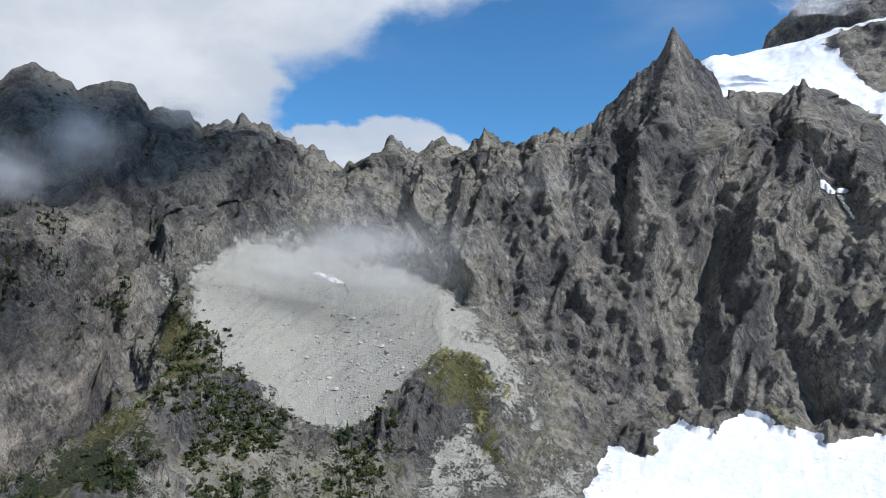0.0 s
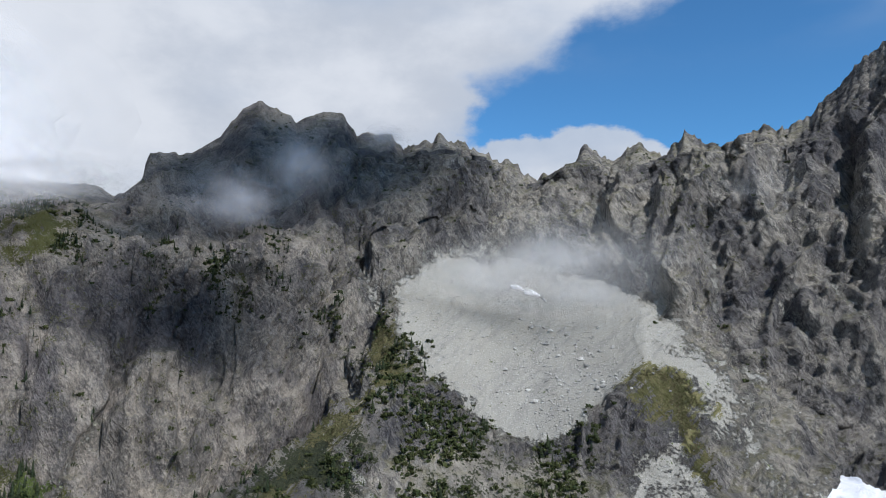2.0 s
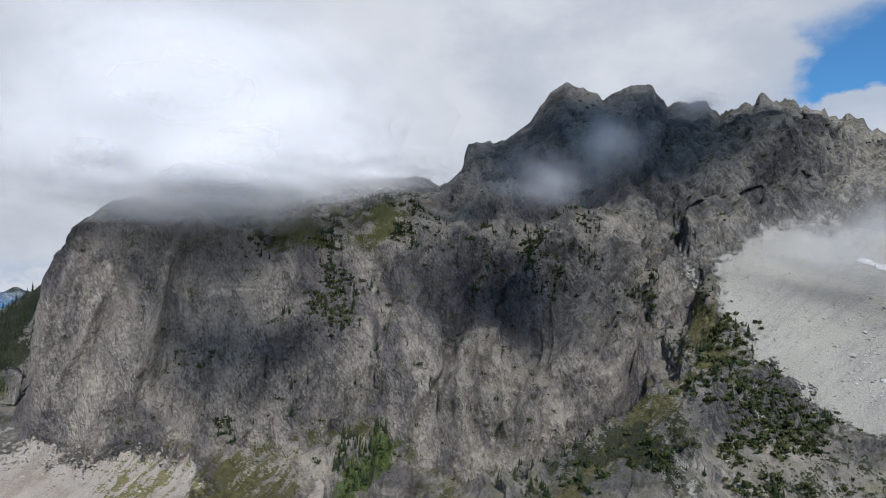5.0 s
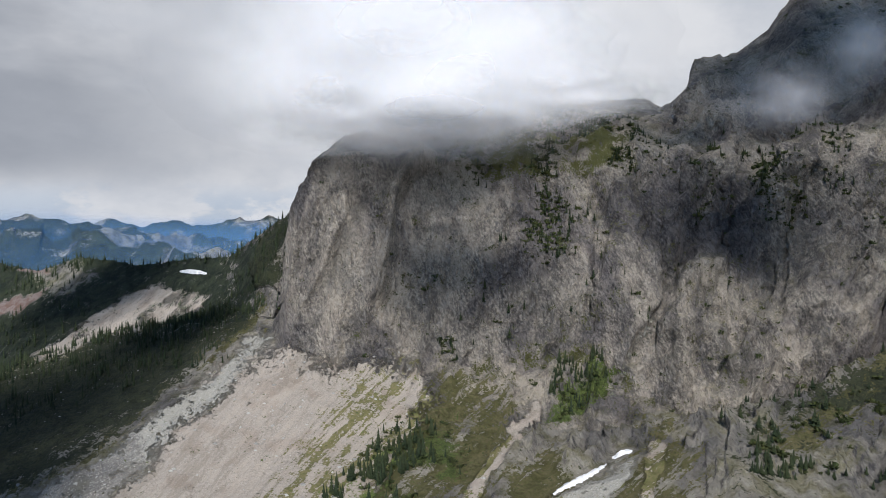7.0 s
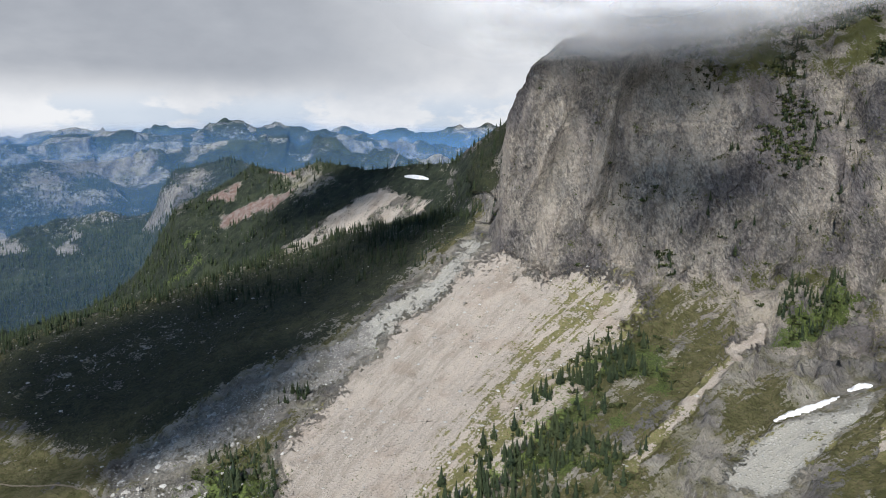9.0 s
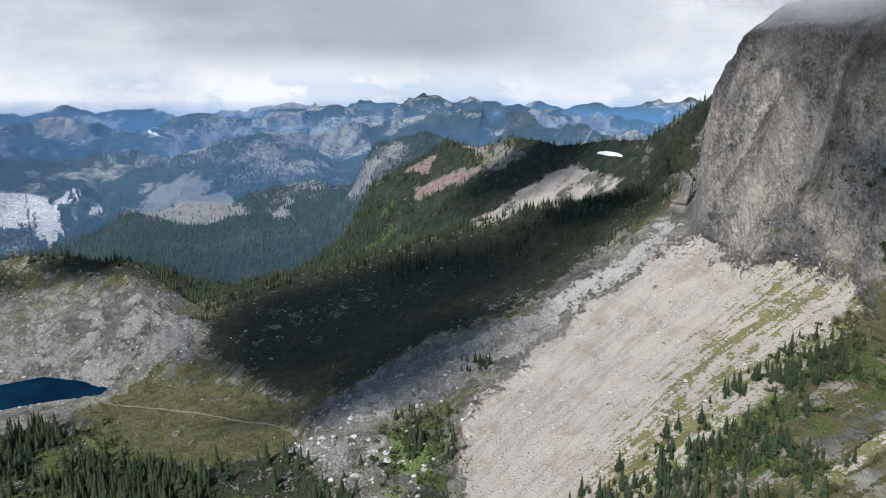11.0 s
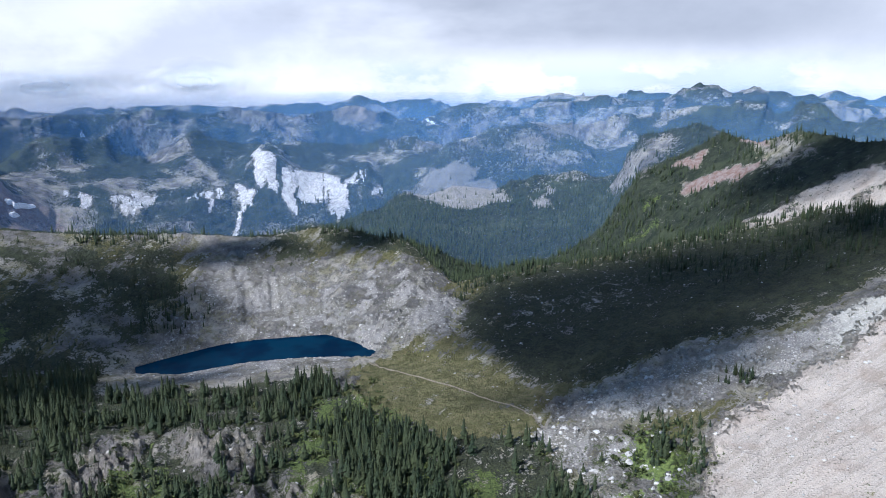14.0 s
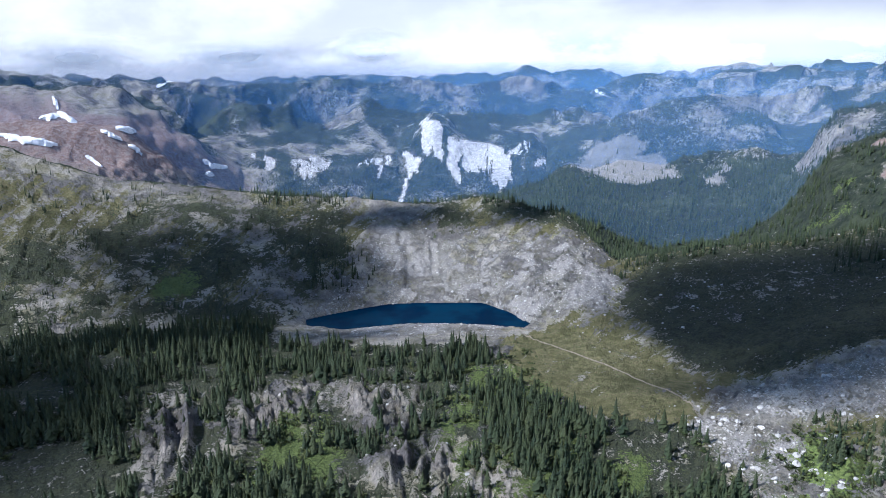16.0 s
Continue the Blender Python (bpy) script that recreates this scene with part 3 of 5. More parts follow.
def strip(points, width, soft=0.15):
    """1 along a line of (bearing, angle of sight) of that half width in degrees."""
    wild = min(1.0, width * 1.3)
    px, py = AZ + (WAZ - AZ) * wild, EL + (WEL - EL) * wild
    near = np.full(px.shape, 9.0)
    for (x0, y0), (x1, y1) in zip(points, points[1:]):
        dx, dy = x1 - x0, y1 - y0
        u = np.clip(((px - x0) * dx + (py - y0) * dy) / (dx * dx + dy * dy + 1e-9), 0, 1)
        near = np.minimum(near, np.hypot(px - x0 - u * dx, py - y0 - u * dy))
    return np.clip(0.5 + (width - near) / (2 * soft), 0, 1)


def zone(lo, hi):
    return ((SEG >= lo) & (SEG <= hi)).astype(float)


def over(*masks):
    return np.maximum.reduce(masks)


# old snow: line of sight points, half width, rows, label
TALUS_SNOW, WALL_SNOW = "small white patch of old snow on the talus", "narrow white snow gully in the dark rock wall"
GULLY_SNOW, PEAK_SNOW = "long white snow patch in the gully below the cliff", "ragged streak of old snow on the reddish peak"
PATCHES = [([(10.4, 2.35), (9.4, 2.05)], 0.11, 3, 4, TALUS_SNOW), ([(9.5, 2.05), (8.1, 1.6)], 0.16, 3, 4, TALUS_SNOW), ([(7.8, 1.85), (7.7, 1.2)], 0.11, 3, 4, TALUS_SNOW),
           ([(-26.1, 10.9), (-27.5, 9.7)], 0.16, 4, 6, WALL_SNOW), ([(-28.3, 8.7), (-29.3, 7.9)], 0.36, 4, 6, WALL_SNOW), ([(-29.3, 7.9), (-30.2, 7.9)], 0.13, 4, 6, WALL_SNOW),
           ([(-29.4, 7.7), (-30.5, 5.7)], 0.14, 4, 6, WALL_SNOW),
           ([(49.2, -21.0), (47.4, -20.1), (45.0, -18.7)], 0.24, 1, 3, GULLY_SNOW), ([(44.6, -18.15), (43.1, -17.5)], 0.22, 1, 3, GULLY_SNOW),
           ([(78.7, -3.75), (76.8, -3.95)], 0.085, 5, 6, "white snow patch on the ridge bench")]
for line, width in (([(153.8, -2.4), (153.5, -2.9)], 0.36), ([(154.9, -3.7), (153.5, -3.5)], 0.17), ([(153.7, -3.3), (152.6, -4.0)], 0.2), ([(157.3, -4.7), (155.9, -5.1), (154.0, -5.5)], 0.24),
                    ([(151.2, -4.6), (149.8, -5.4)], 0.15), ([(150.1, -4.5), (149.1, -4.8)], 0.17), ([(149.4, -5.8), (148.6, -6.5)], 0.1), ([(152.2, -6.4), (151.3, -7.2)], 0.12),
                    ([(144.3, -7.1), (143.5, -7.6), (142.3, -7.7)], 0.17), ([(144.0, -8.1), (143.3, -8.3)], 0.13)):
    PATCHES.append((line, width, 8, 8, PEAK_SNOW))
M = {}
# talus bowl, grey rubble chutes
M["grey"] = over(
    zone(2, 5) * outline([(20, 2.5), (16.3, 4.7), (14.2, 5.2), (11.6, 4.8), (8.4, 4), (3.9, 3.1), (0.2, 1.3), (-2.6, -1), (-9.7, -6.3), (-6, -5.6),
                          (-0.3, -4), (2, -5.3), (3.8, -7.3), (6, -9.2), (8.7, -10), (11.8, -9.1), (14, -7.1), (17, -4.4), (19.1, -2.3)], 0.3),
    0.72 * zone(0, 4) * outline([(-1.5, -1), (-9.7, -6.3), (-12.2, -11.5), (-12, -17), (3, -17), (1, -10.5), (-2.5, -7.5)], 0.8),
    zone(1, 3) * outline([(43.0, -17.4), (45, -19.2), (49.4, -21.4), (53.5, -26.5), (49, -27), (46, -23), (43, -19)]),
    zone(3, 6) * 0.75 * over(strip([(3.5, 8.5), (1.8, 5), (-1.6, 0.2)], 0.35, 0.4), strip([(-11.5, 5), (-14.2, 0), (-17.6, -6.5)], 0.3, 0.35),
                             strip([(-4.8, 5), (-5.6, -2), (-6.4, -4.5)], 0.3, 0.35), strip([(-9, 2), (-13, -5)], 0.25, 0.3)),
    zone(3, 4) * 0.62 * over(strip([(40.5, -5), (43.2, -10), (44.8, -14)], 0.2, 0.35), strip([(22.5, 3), (20.5, -1), (18.5, -4)], 0.9, 0.8)),
    zone(0, 3) * 0.62 * over(strip([(24.5, -8.5), (22.8, -12), (21.8, -16)], 0.7, 0.5), strip([(17.5, -7), (16.5, -10)], 0.4, 0.4)),
    0.72 * zone(2, 5) * outline([(71.4, -8.9), (75, -10.2), (79, -12.6), (83, -16), (87.7, -18), (92.4, -19.6), (97, -22.3), (102, -24.9), (99, -26),
                          (93, -24.6), (87, -21.5), (82, -18.5), (77, -14.6), (73, -11.4)]))
M["tan"] = over(
    zone(0, 4) * outline([(70.7, -9.8), (66.8, -11.3), (61.5, -11.3), (58.5, -14), (62, -19), (67, -24), (72, -29), (75, -34), (88, -35), (90.1, -30),
                          (89.8, -25.6), (86, -22), (83, -18.6), (79, -15), (75, -11.6)], 0.8),
    0.85 * zone(4, 7) * outline([(76.2, -5.6), (78.6, -5.0), (82.2, -5.2), (85.0, -7.2), (89.5, -9.7), (86, -9.2), (83, -8.6), (79.5, -7.4), (77, -6.8)], 0.16),
    zone(1, 4) * outline([(70.8, -10), (73, -9.6), (76, -10.4), (79, -12.4), (78, -12.9), (74, -11.4)]),
    zone(1, 3) * strip([(50.5, -14.6), (53, -18), (57, -22.5), (60, -26)], 0.55, 0.3),
    zone(1, 3) * strip([(41.5, -17.5), (41.3, -22)], 0.7, 0.3),
    zone(8, 12) * 0.62 * outline([(106.0, -2.6), (104.4, -2.3), (102.4, -2.8), (101.0, -4.0), (103.5, -4.0), (104.6, -4.6), (105.1, -4.9), (104.5, -5.4), (104.8, -5.9), (105.9, -5.6), (105.4, -4.9), (106.0, -4.2)], 0.25),
    zone(9, 12) * 0.8 * outline([(125.4, -2.1), (122.3, -1.9), (119.4, -1.3), (118.1, -2.2), (117.0, -2.9), (119.1, -3.0), (120.4, -2.5), (123.3, -2.6)], 0.3), zone(9, 12) * 0.55 * strip([(112, -2.2), (107, -2.6)], 0.3, 0.3))
M["snow"] = over(
    zone(0, 4) * outline([(-11.6, -13.5), (-12.5, -11.4), (-16.5, -11), (-16.7, -9.3), (-18.4, -8.8), (-21.1, -10), (-22.5, -8.4), (-25.5, -9.2), (-26.6, -8.7),
                          (-28.5, -9.9), (-31.7, -8.8), (-41, -8.5), (-41, -22), (-10, -22)], 0.12),
    zone(8, 9) * outline([(-20.2, 18.6), (-41, 20), (-41, 9), (-31, 11), (-22, 12), (-20, 15)], 0.15) * (1 - outline([(-29, 18), (-31, 18.9), (-41, 18.4), (-41, 14), (-32, 14.3)], 0.2)),
    zone(10, 10) * 0.75 * over(strip([(139, -2.6), (138.4, -2.9)], 0.22), strip([(113.4, -2.7), (112.7, -3.2)], 0.12), strip([(147, -2.2), (144, -2.4)], 0.15)))
M["turf"] = over(
    zone(1, 4) * outline([(120.5, -22.5), (118, -21.6), (114.7, -20.4), (108, -21.5), (103, -23.6), (104.6, -27), (111.8, -27.8), (118, -26)]),
    zone(3, 5) * 0.34 * outline([(77, -8), (82, -8.3), (88, -10), (97, -12.6), (108, -15), (112, -19), (103, -24), (97, -21.8), (92, -19.2), (83, -15.6), (78, -11.6)]),
    zone(0, 4) * 0.8 * outline([(61, -15.8), (57, -12.5), (52, -13.5), (54, -20), (58, -28), (66, -32), (76, -34), (72, -28), (66, -21)], 0.7),
    zone(1, 3) * outline([(49, -18), (53, -21), (52, -23.5), (48, -20)], 0.5),
    zone(0, 3) * 0.7 * outline([(43.5, -18), (46, -23), (44, -26), (39, -24), (38, -18), (41, -15.5)], 0.8),
    zone(0, 3) * outline([(20.8, -0.4), (18.8, -2), (19.4, -5), (21.5, -5.5), (24, -7.5), (29, -12.2), (34, -16.5), (31, -17), (26, -12.5), (22, -8)], 0.5),
    zone(1, 4) * outline([(2.2, -5.2), (0, -3.6), (-2.5, -4.4), (-5, -6.6), (-3, -7.2), (0, -7)], 0.5),
    zone(0, 3) * strip([(-2.4, -7.5), (-3.2, -10), (-3.8, -12)], 0.6, 0.5),
    zone(3, 4) * 0.6 * outline([(139, -20), (141, -12), (150, -9), (163, -5), (163, -18)], 0.8),
    zone(3, 5) * 0.7 * outline([(113, -12.4), (118, -10.4), (122, -10), (128, -12.5), (124, -12.6), (119, -12.3), (115, -13.6)]))
M["lush"] = over(
    zone(0, 3) * 0.8 * outline([(61.5, -16.4), (57, -16.5), (57, -20), (61, -28), (70, -34), (80, -34), (76, -30), (70, -24)], 0.7),
    zone(2, 5) * outline([(44.3, -11.3), (46.5, -12.4), (49.5, -15.5), (48.5, -16), (45, -14.2)]),
    zone(0, 2) * outline([(137, -25), (140, -27), (143, -31), (146, -36), (136, -36), (134, -31)], 0.6),
    zone(0, 2) * 0.75 * outline([(123, -23), (118, -24), (112, -28), (104, -30), (98, -34), (110, -38), (124, -38), (127, -30)], 0.8),
    zone(0, 2) * 0.8 * outline([(96, -25.6), (90, -25.6), (90, -31), (96, -33)], 0.6),
    zone(3, 4) * outline([(145, -16), (148, -15.3), (149.5, -17.4), (146.5, -18.4)]))
# forest floor and dark heath; hollow and heath slope have shade painted in
M["wood_and_shade"] = over(
    zone(2, 3) * 0.75 * np.clip((AZ - 138.5) / 1.5, 0, 1) * (EL < -18.5),
    zone(0, 1) * 0.8 * np.clip((AZ - 84) / 8, 0, 1) * np.clip((176 - AZ) / 8, 0, 1),
    0.4 * zone(0, 3) * outline([(3, -7.5), (6, -10.2), (9, -11), (12, -9.7), (15, -8.0), (18.5, -13), (18, -18), (4, -18), (5, -12)], 0.5),
    zone(3, 5) * 1.0 * outline([(77, -8), (82, -8.3), (88, -10), (97, -12.6), (108, -15), (112, -18), (107, -21.5), (103, -23.2), (97, -21.4), (92, -18.8), (83, -15.2), (78, -11.2)]),
    zone(4, 5) * 0.75 * outline([(72, -3.5), (79, -7.6), (84, -8), (97, -12), (109, -14.3), (108, -15.8), (97, -14.5), (86, -12), (78, -10.4), (73, -8.3)]),
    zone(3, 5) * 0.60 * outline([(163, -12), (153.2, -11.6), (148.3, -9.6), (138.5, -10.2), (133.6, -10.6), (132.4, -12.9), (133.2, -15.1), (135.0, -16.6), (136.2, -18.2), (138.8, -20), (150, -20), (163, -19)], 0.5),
    zone(5, 7) * 0.9 * np.clip((AZ - 73) / 3, 0, 1),
    zone(8, 8) * 0.8 * np.clip((AZ - 92) / 6, 0, 1) * np.clip((141 - AZ) / 3, 0, 1),
    zone(9, 13) * 0.7 * np.clip((AZ - 60) / 6, 0, 1),
    zone(6, 7) * outline([(70, 1.3), (72.7, -0.7), (75, -2.5), (75, -6.5), (72, -7), (70.8, -3)]))
M["red"] = over(
    zone(6, 7) * over(outline([(94.1, -5.6), (93.7, -4.8), (91.7, -4.2), (92.3, -5.3)], 0.16), strip([(89.2, -3.2), (87.6, -3.5)], 0.2),
                      outline([(93.3, -7.5), (93.1, -6.5), (92.2, -5.8), (89.7, -5.6), (87.7, -4.5), (87.8, -5.4), (89.4, -6.2), (91.0, -6.8), (92.5, -7.4)], 0.16)),
    zone(8, 9) * 0.85 * outline([(158, -2.2), (153, -2.6), (148.3, -3.6), (145.6, -5.1), (141.6, -7.6), (140.4, -9.6), (142.7, -9.1), (146.0, -8.4), (150.2, -8.8), (156, -7), (163, -6), (163, -3)], 0.5)
    * (1 - 0.85 * outline([(152.3, -1.6), (149.2, -1.6), (148.4, -3.5), (150.7, -3.9), (152.2, -3.5)], 0.3)))
M["chalk"] = over(
    zone(7, 11) * over(outline([(126.9, -4.9), (126.1, -4.6), (124.9, -5.8), (123.7, -6.1), (121.8, -5.9), (120.1, -6.9), (118.9, -6.2), (118.2, -6.2), (118.5, -7.4), (116.9, -8.0),
                                (118.1, -8.5), (119.2, -9.3), (120.7, -10.2), (122.3, -9.2), (123.3, -8.4), (123.9, -10.3), (124.6, -8.7), (125.2, -7.8), (125.8, -7.2), (127.0, -7.6)], 0.16),
                       outline([(132.1, -8.7), (131.9, -7.8), (130.8, -7.0), (129.7, -7.1), (129.4, -7.9), (130.1, -8.5), (131.2, -10.0), (130.9, -8.8), (131.5, -8.4)], 0.15),
                       outline([(128.6, -7.3), (127.0, -7.4), (127.5, -8.4), (128.5, -8.4)], 0.15),
                       strip([(128.1, -7.8), (128.1, -8.7), (128.7, -10.0), (129.2, -11.1)], 0.2, 0.1),
                       0.75 * outline([(141.4, -6.7), (140.1, -7.2), (138.6, -7.6), (137.9, -7.7), (139.4, -8.4), (140.0, -7.9)], 0.16),
                       0.75 * outline([(137.8, -7.6), (136.2, -7.1), (134.1, -7.3), (134.8, -8.4), (135.6, -9.0), (136.5, -9.6), (137.3, -8.6)], 0.16)))
M["moss"] = over(
    zone(3, 7) * 0.30 * np.clip((AZ + 12) / 6, 0, 1) * np.clip((72 - AZ) / 4, 0, 1),
    zone(4, 7) * 0.8 * outline([(34.5, 3), (32.5, 5.6), (29, 5), (29, 2.5), (32, 1)], 0.6),
    zone(4, 7) * 0.85 * outline([(58.5, 6.6), (52, 7.4), (44.5, 7), (42, 4), (48, 3), (55, 3)], 0.6),
    zone(2, 4) * 0.6 * outline([(60, -9), (48, -8), (40, -10), (40, -15), (58, -13)], 1.0))
combed = value_noise(np.stack([WAZ.ravel() * 0.55 + WEL.ravel() * 0.12, WEL.ravel() * 0.22, np.zeros(R.size)], -1), 67) + 0.7 * value_noise(np.stack([WAZ.ravel() * 1.5 + WEL.ravel() * 0.3, WEL.ravel() * 0.6, np.zeros(R.size)], -1), 68)
crags = zone(0, 2) * np.clip(1.35 + 1.2 * combed.reshape(R.shape), 0, 1) * over(
    outline([(145, -29.8), (143.6, -26.8), (138.3, -25.2), (136.4, -24.5), (135.8, -26.2), (140.5, -29)], 0.7),
    outline([(134.8, -25.4), (132.0, -25.0), (127.3, -26.2), (128.0, -30.2), (133.0, -29.4)], 0.7),
    outline([(134, -34), (130, -30.8), (122.6, -30.4), (118.5, -34)], 0.8),
    0.9 * outline([(151.8, -28), (149.6, -25), (145.6, -25.2), (146.2, -29), (150.8, -31)], 0.7))
M["block"] = over(
    1.0 * zone(7, 9) * outline([(114.9, -8.5), (113.2, -6.7), (111.0, -5.6), (109.0, -5.8), (109.9, -6.8), (108.4, -6.3), (107.6, -7.2), (107.7, -7.9), (106.2, -8.6), (107.2, -9.5), (109.8, -10.7), (111.0, -10.0), (112.4, -9.5)], 0.16),
    1.0 * zone(5, 9) * outline([(105.4, -8.2), (104.4, -8.5), (103.4, -7.4), (102.8, -7.9), (103.7, -8.4), (103.1, -9.1), (104.3, -9.2)], 0.16),
    zone(1, 5) * 0.85 * outline([(110, -17), (112, -14.2), (116, -12.8), (121, -13), (126, -12.3), (130, -10.6), (134, -11.4), (131.5, -15), (136, -18.2),
                                (139.5, -20.4), (134, -22.2), (121, -22.2), (117, -20.5), (110, -19.4)], 0.4),
    zone(2, 4) * 0.8 * outline([(82, -15.6), (87.7, -18), (92.4, -19.6), (97, -22.3), (103, -25), (99, -26.4), (93, -24.6), (87, -21.5), (82, -18.5)], 0.4),
    zone(3, 5) * 0.5 * outline([(92, -13), (99, -15), (108, -16.5), (108, -19), (99, -17.5), (93, -15.5)], 0.8),
    zone(0, 3) * 0.9 * outline([(105, -26.6), (101, -25.5), (95, -26), (91, -28), (93, -33), (99, -31)], 0.5),
    0.42 * crags,
    zone(3, 5) * 0.95 * outline([(149.3, -15.3), (148.2, -16.8), (150.0, -18.0), (153.2, -18.8), (151.6, -17.3)], 0.3),
    zone(3, 5) * 0.8 * over(outline([(138.2, -11.6), (136.0, -11.0), (135.1, -11.6), (135.1, -12.4), (138.1, -12.6)], 0.3), strip([(147, -13.4), (144.6, -13.8)], 0.4, 0.3), strip([(154.5, -10.5), (152.4, -11.2)], 0.4, 0.3)))
M["path"] = over(zone(1, 4) * strip([(118.4, -21.6), (114.5, -22.6), (110.5, -23.6), (107.3, -24.6), (105, -25.2), (103.6, -26.2)], 0.055, 0.06))
plain = {k: v.copy() for k, v in M.items()}
patchy = (0.5 + 0.5 * value_noise(base / 210, 55) + 0.4 * value_noise(base / 80, 56) + 0.3 * value_noise(base / 34, 54)).reshape(R.shape)
high = np.clip((Z + 40) / 120, 0, 1)
M["wood_and_shade"] = np.where(SEG >= 9, M["wood_and_shade"] * np.clip(patchy * 2.6 - 0.2 - 0.7 * high, 0, 1.6), M["wood_and_shade"])
M["wood_and_shade"] = np.where((SEG == 8) & (AZ > 97), np.clip(M["wood_and_shade"] * (0.55 + patchy), 0, 1), M["wood_and_shade"])
M["tan"] = np.where((SEG >= 9) & (SEG <= 11) & (AZ > 66), np.maximum(M["tan"], np.clip((0.20 - patchy) * 0.9 + 0.16 * high, 0, 0.46)), M["tan"])
broad = (0.5 + 0.55 * value_noise(base / 55, 57) + 0.4 * value_noise(base / 21, 58) + 0.25 * value_noise(base / 9, 59)).reshape(R.shape)
lowland = (SEG <= 5)
M["block"] = np.where(lowland, M["block"] * np.clip(0.35 + 0.95 * broad, 0, 1.1), M["block"])
M["wood_and_shade"] = np.where((SEG <= 3) & (AZ < 40), M["wood_and_shade"] * np.clip(broad * 1.9 - 0.15, 0, 1), M["wood_and_shade"])
heathy = (SEG >= 3) & (SEG <= 5) & (AZ > 132)
M["wood_and_shade"] = np.where(heathy, M["wood_and_shade"] * np.clip(0.35 + 1.5 * broad, 0.2, 1.6), M["wood_and_shade"])
M["block"] = np.where(heathy, M["block"] * np.clip(1.35 - 0.9 * broad, 0.3, 1.3), M["block"])
M["lush"] = M["lush"] * np.clip(broad * 1.6 - 0.1, 0.15, 1)
for cover in ("lush", "wood_and_shade", "turf"):
    M[cover] = M[cover] * (1 - 0.8 * crags)
M["moss"] = M["moss"] * np.clip(broad * 1.7 - 0.15, 0.1, 1)
M["turf"] = np.where(lowland, M["turf"] * np.clip(0.65 + 0.8 * broad, 0.7, 1.4), M["turf"])
fingers = value_noise(np.stack([WAZ.ravel() * 1.9, WEL.ravel() * 0.35, np.zeros(R.size)], -1), 65) + 0.8 * value_noise(np.stack([WAZ.ravel() * 6.5, WEL.ravel() * 0.7, np.zeros(R.size)], -1), 66)
M["chalk"] = M["chalk"] * np.clip(0.92 + 1.25 * fingers.reshape(R.shape) + 0.22 * (EL + 7.6), 0, 1)
M["chalk"] = over(M["chalk"], zone(7, 9) * strip([(128.1, -7.8), (128.1, -8.7), (128.7, -10.0), (129.2, -11.1)], 0.13, 0.1))
bald = zone(6, 7) * over(outline([(99.1, -7.2), (98.0, -5.9), (96.7, -4.6), (95.8, -3.6), (94.6, -2.9), (93.7, -3.3), (94.4, -4.3), (95.7, -5.4), (96.9, -6.4), (98.1, -7.5)], 0.25), 0.8 * outline([(88.5, -3.6), (86, -2.6), (84.5, -4), (87, -5.5)], 0.3))
M["wood_and_shade"] = M["wood_and_shade"] * (1 - bald)
M["lush"] = over(M["lush"], 0.6 * zone(5, 7) * over(strip([(97.4, -11.6), (96.4, -11.0), (95.0, -9.8)], 0.3, 0.3), strip([(95.9, -8.7), (95.0, -7.9)], 0.25, 0.25)))
M["lush"] = over(M["lush"], zone(0, 1) * outline([(137.5, -27.2), (139.8, -27.6), (143, -32), (142.5, -35), (138, -35), (138.5, -31)], 0.4))
M["wood_and_shade"] = over(M["wood_and_shade"], 1.1 * broad * zone(0, 3) * outline([(23, -8.5), (27, -10.5), (33, -14), (36, -16), (35, -20), (24, -18), (21, -12)], 0.6))
M["turf"] = over(M["turf"], 0.75 * zone(4, 5) * outline([(112, -13.6), (116, -11.6), (122, -10.3), (126, -11), (126, -13), (121, -13), (116, -13.6)], 0.5),
                 0.8 * zone(4, 5) * outline([(131, -12), (134, -10.2), (140, -9.8), (139, -15), (134, -16.5)], 0.6))
# dark green growth on the knoll, with the knoll's shade painted into it
shaded_growth = zone(4, 5) * over(outline([(126.5, -10.8), (123.1, -11.2), (122.9, -13.0), (125.9, -14.0)], 0.4), outline([(122.5, -10.4), (117.9, -10.4), (112.6, -12.8), (111.4, -14.2), (116, -12.9), (122, -11.8)], 0.3))
M["wood_and_shade"] = over(M["wood_and_shade"], 0.85 * shaded_growth)
M["block"] = M["block"] * (1 - 0.7 * shaded_growth)
M["tan"] = over(M["tan"], 0.75 * zone(3, 5) * outline([(120, -17.6), (124.5, -14.6), (127, -15.4), (124, -18.4)], 0.5), 0.6 * zone(3, 5) * outline([(113, -17.4), (119, -18.2), (118, -19), (112, -18.6)], 0.3))
east = np.clip((1.5 - AZ) / 6, 0, 1) * (SEG <= 5)
M["grey"] = M["grey"] * (1 - east + east * np.clip(0.3 + broad + 0.3 * (AZ + 6) / 8, 0, 1))
gap = 1 - np.clip(1.3 * (M["grey"] + M["tan"] + M["block"] + M["snow"]), 0, 1)
M["turf"] = np.maximum(M["turf"], 0.62 * zone(2, 5) * np.clip((AZ - 71.5) / 1.5, 0, 1) * np.clip((117 - AZ) / 3, 0, 1) * gap)
M["turf"] = np.maximum(M["turf"], 0.47 * zone(0, 3) * outline([(61, -11.5), (65, -12.2), (70, -18), (79, -30), (80, -34), (70, -32), (62, -20)], 0.8))
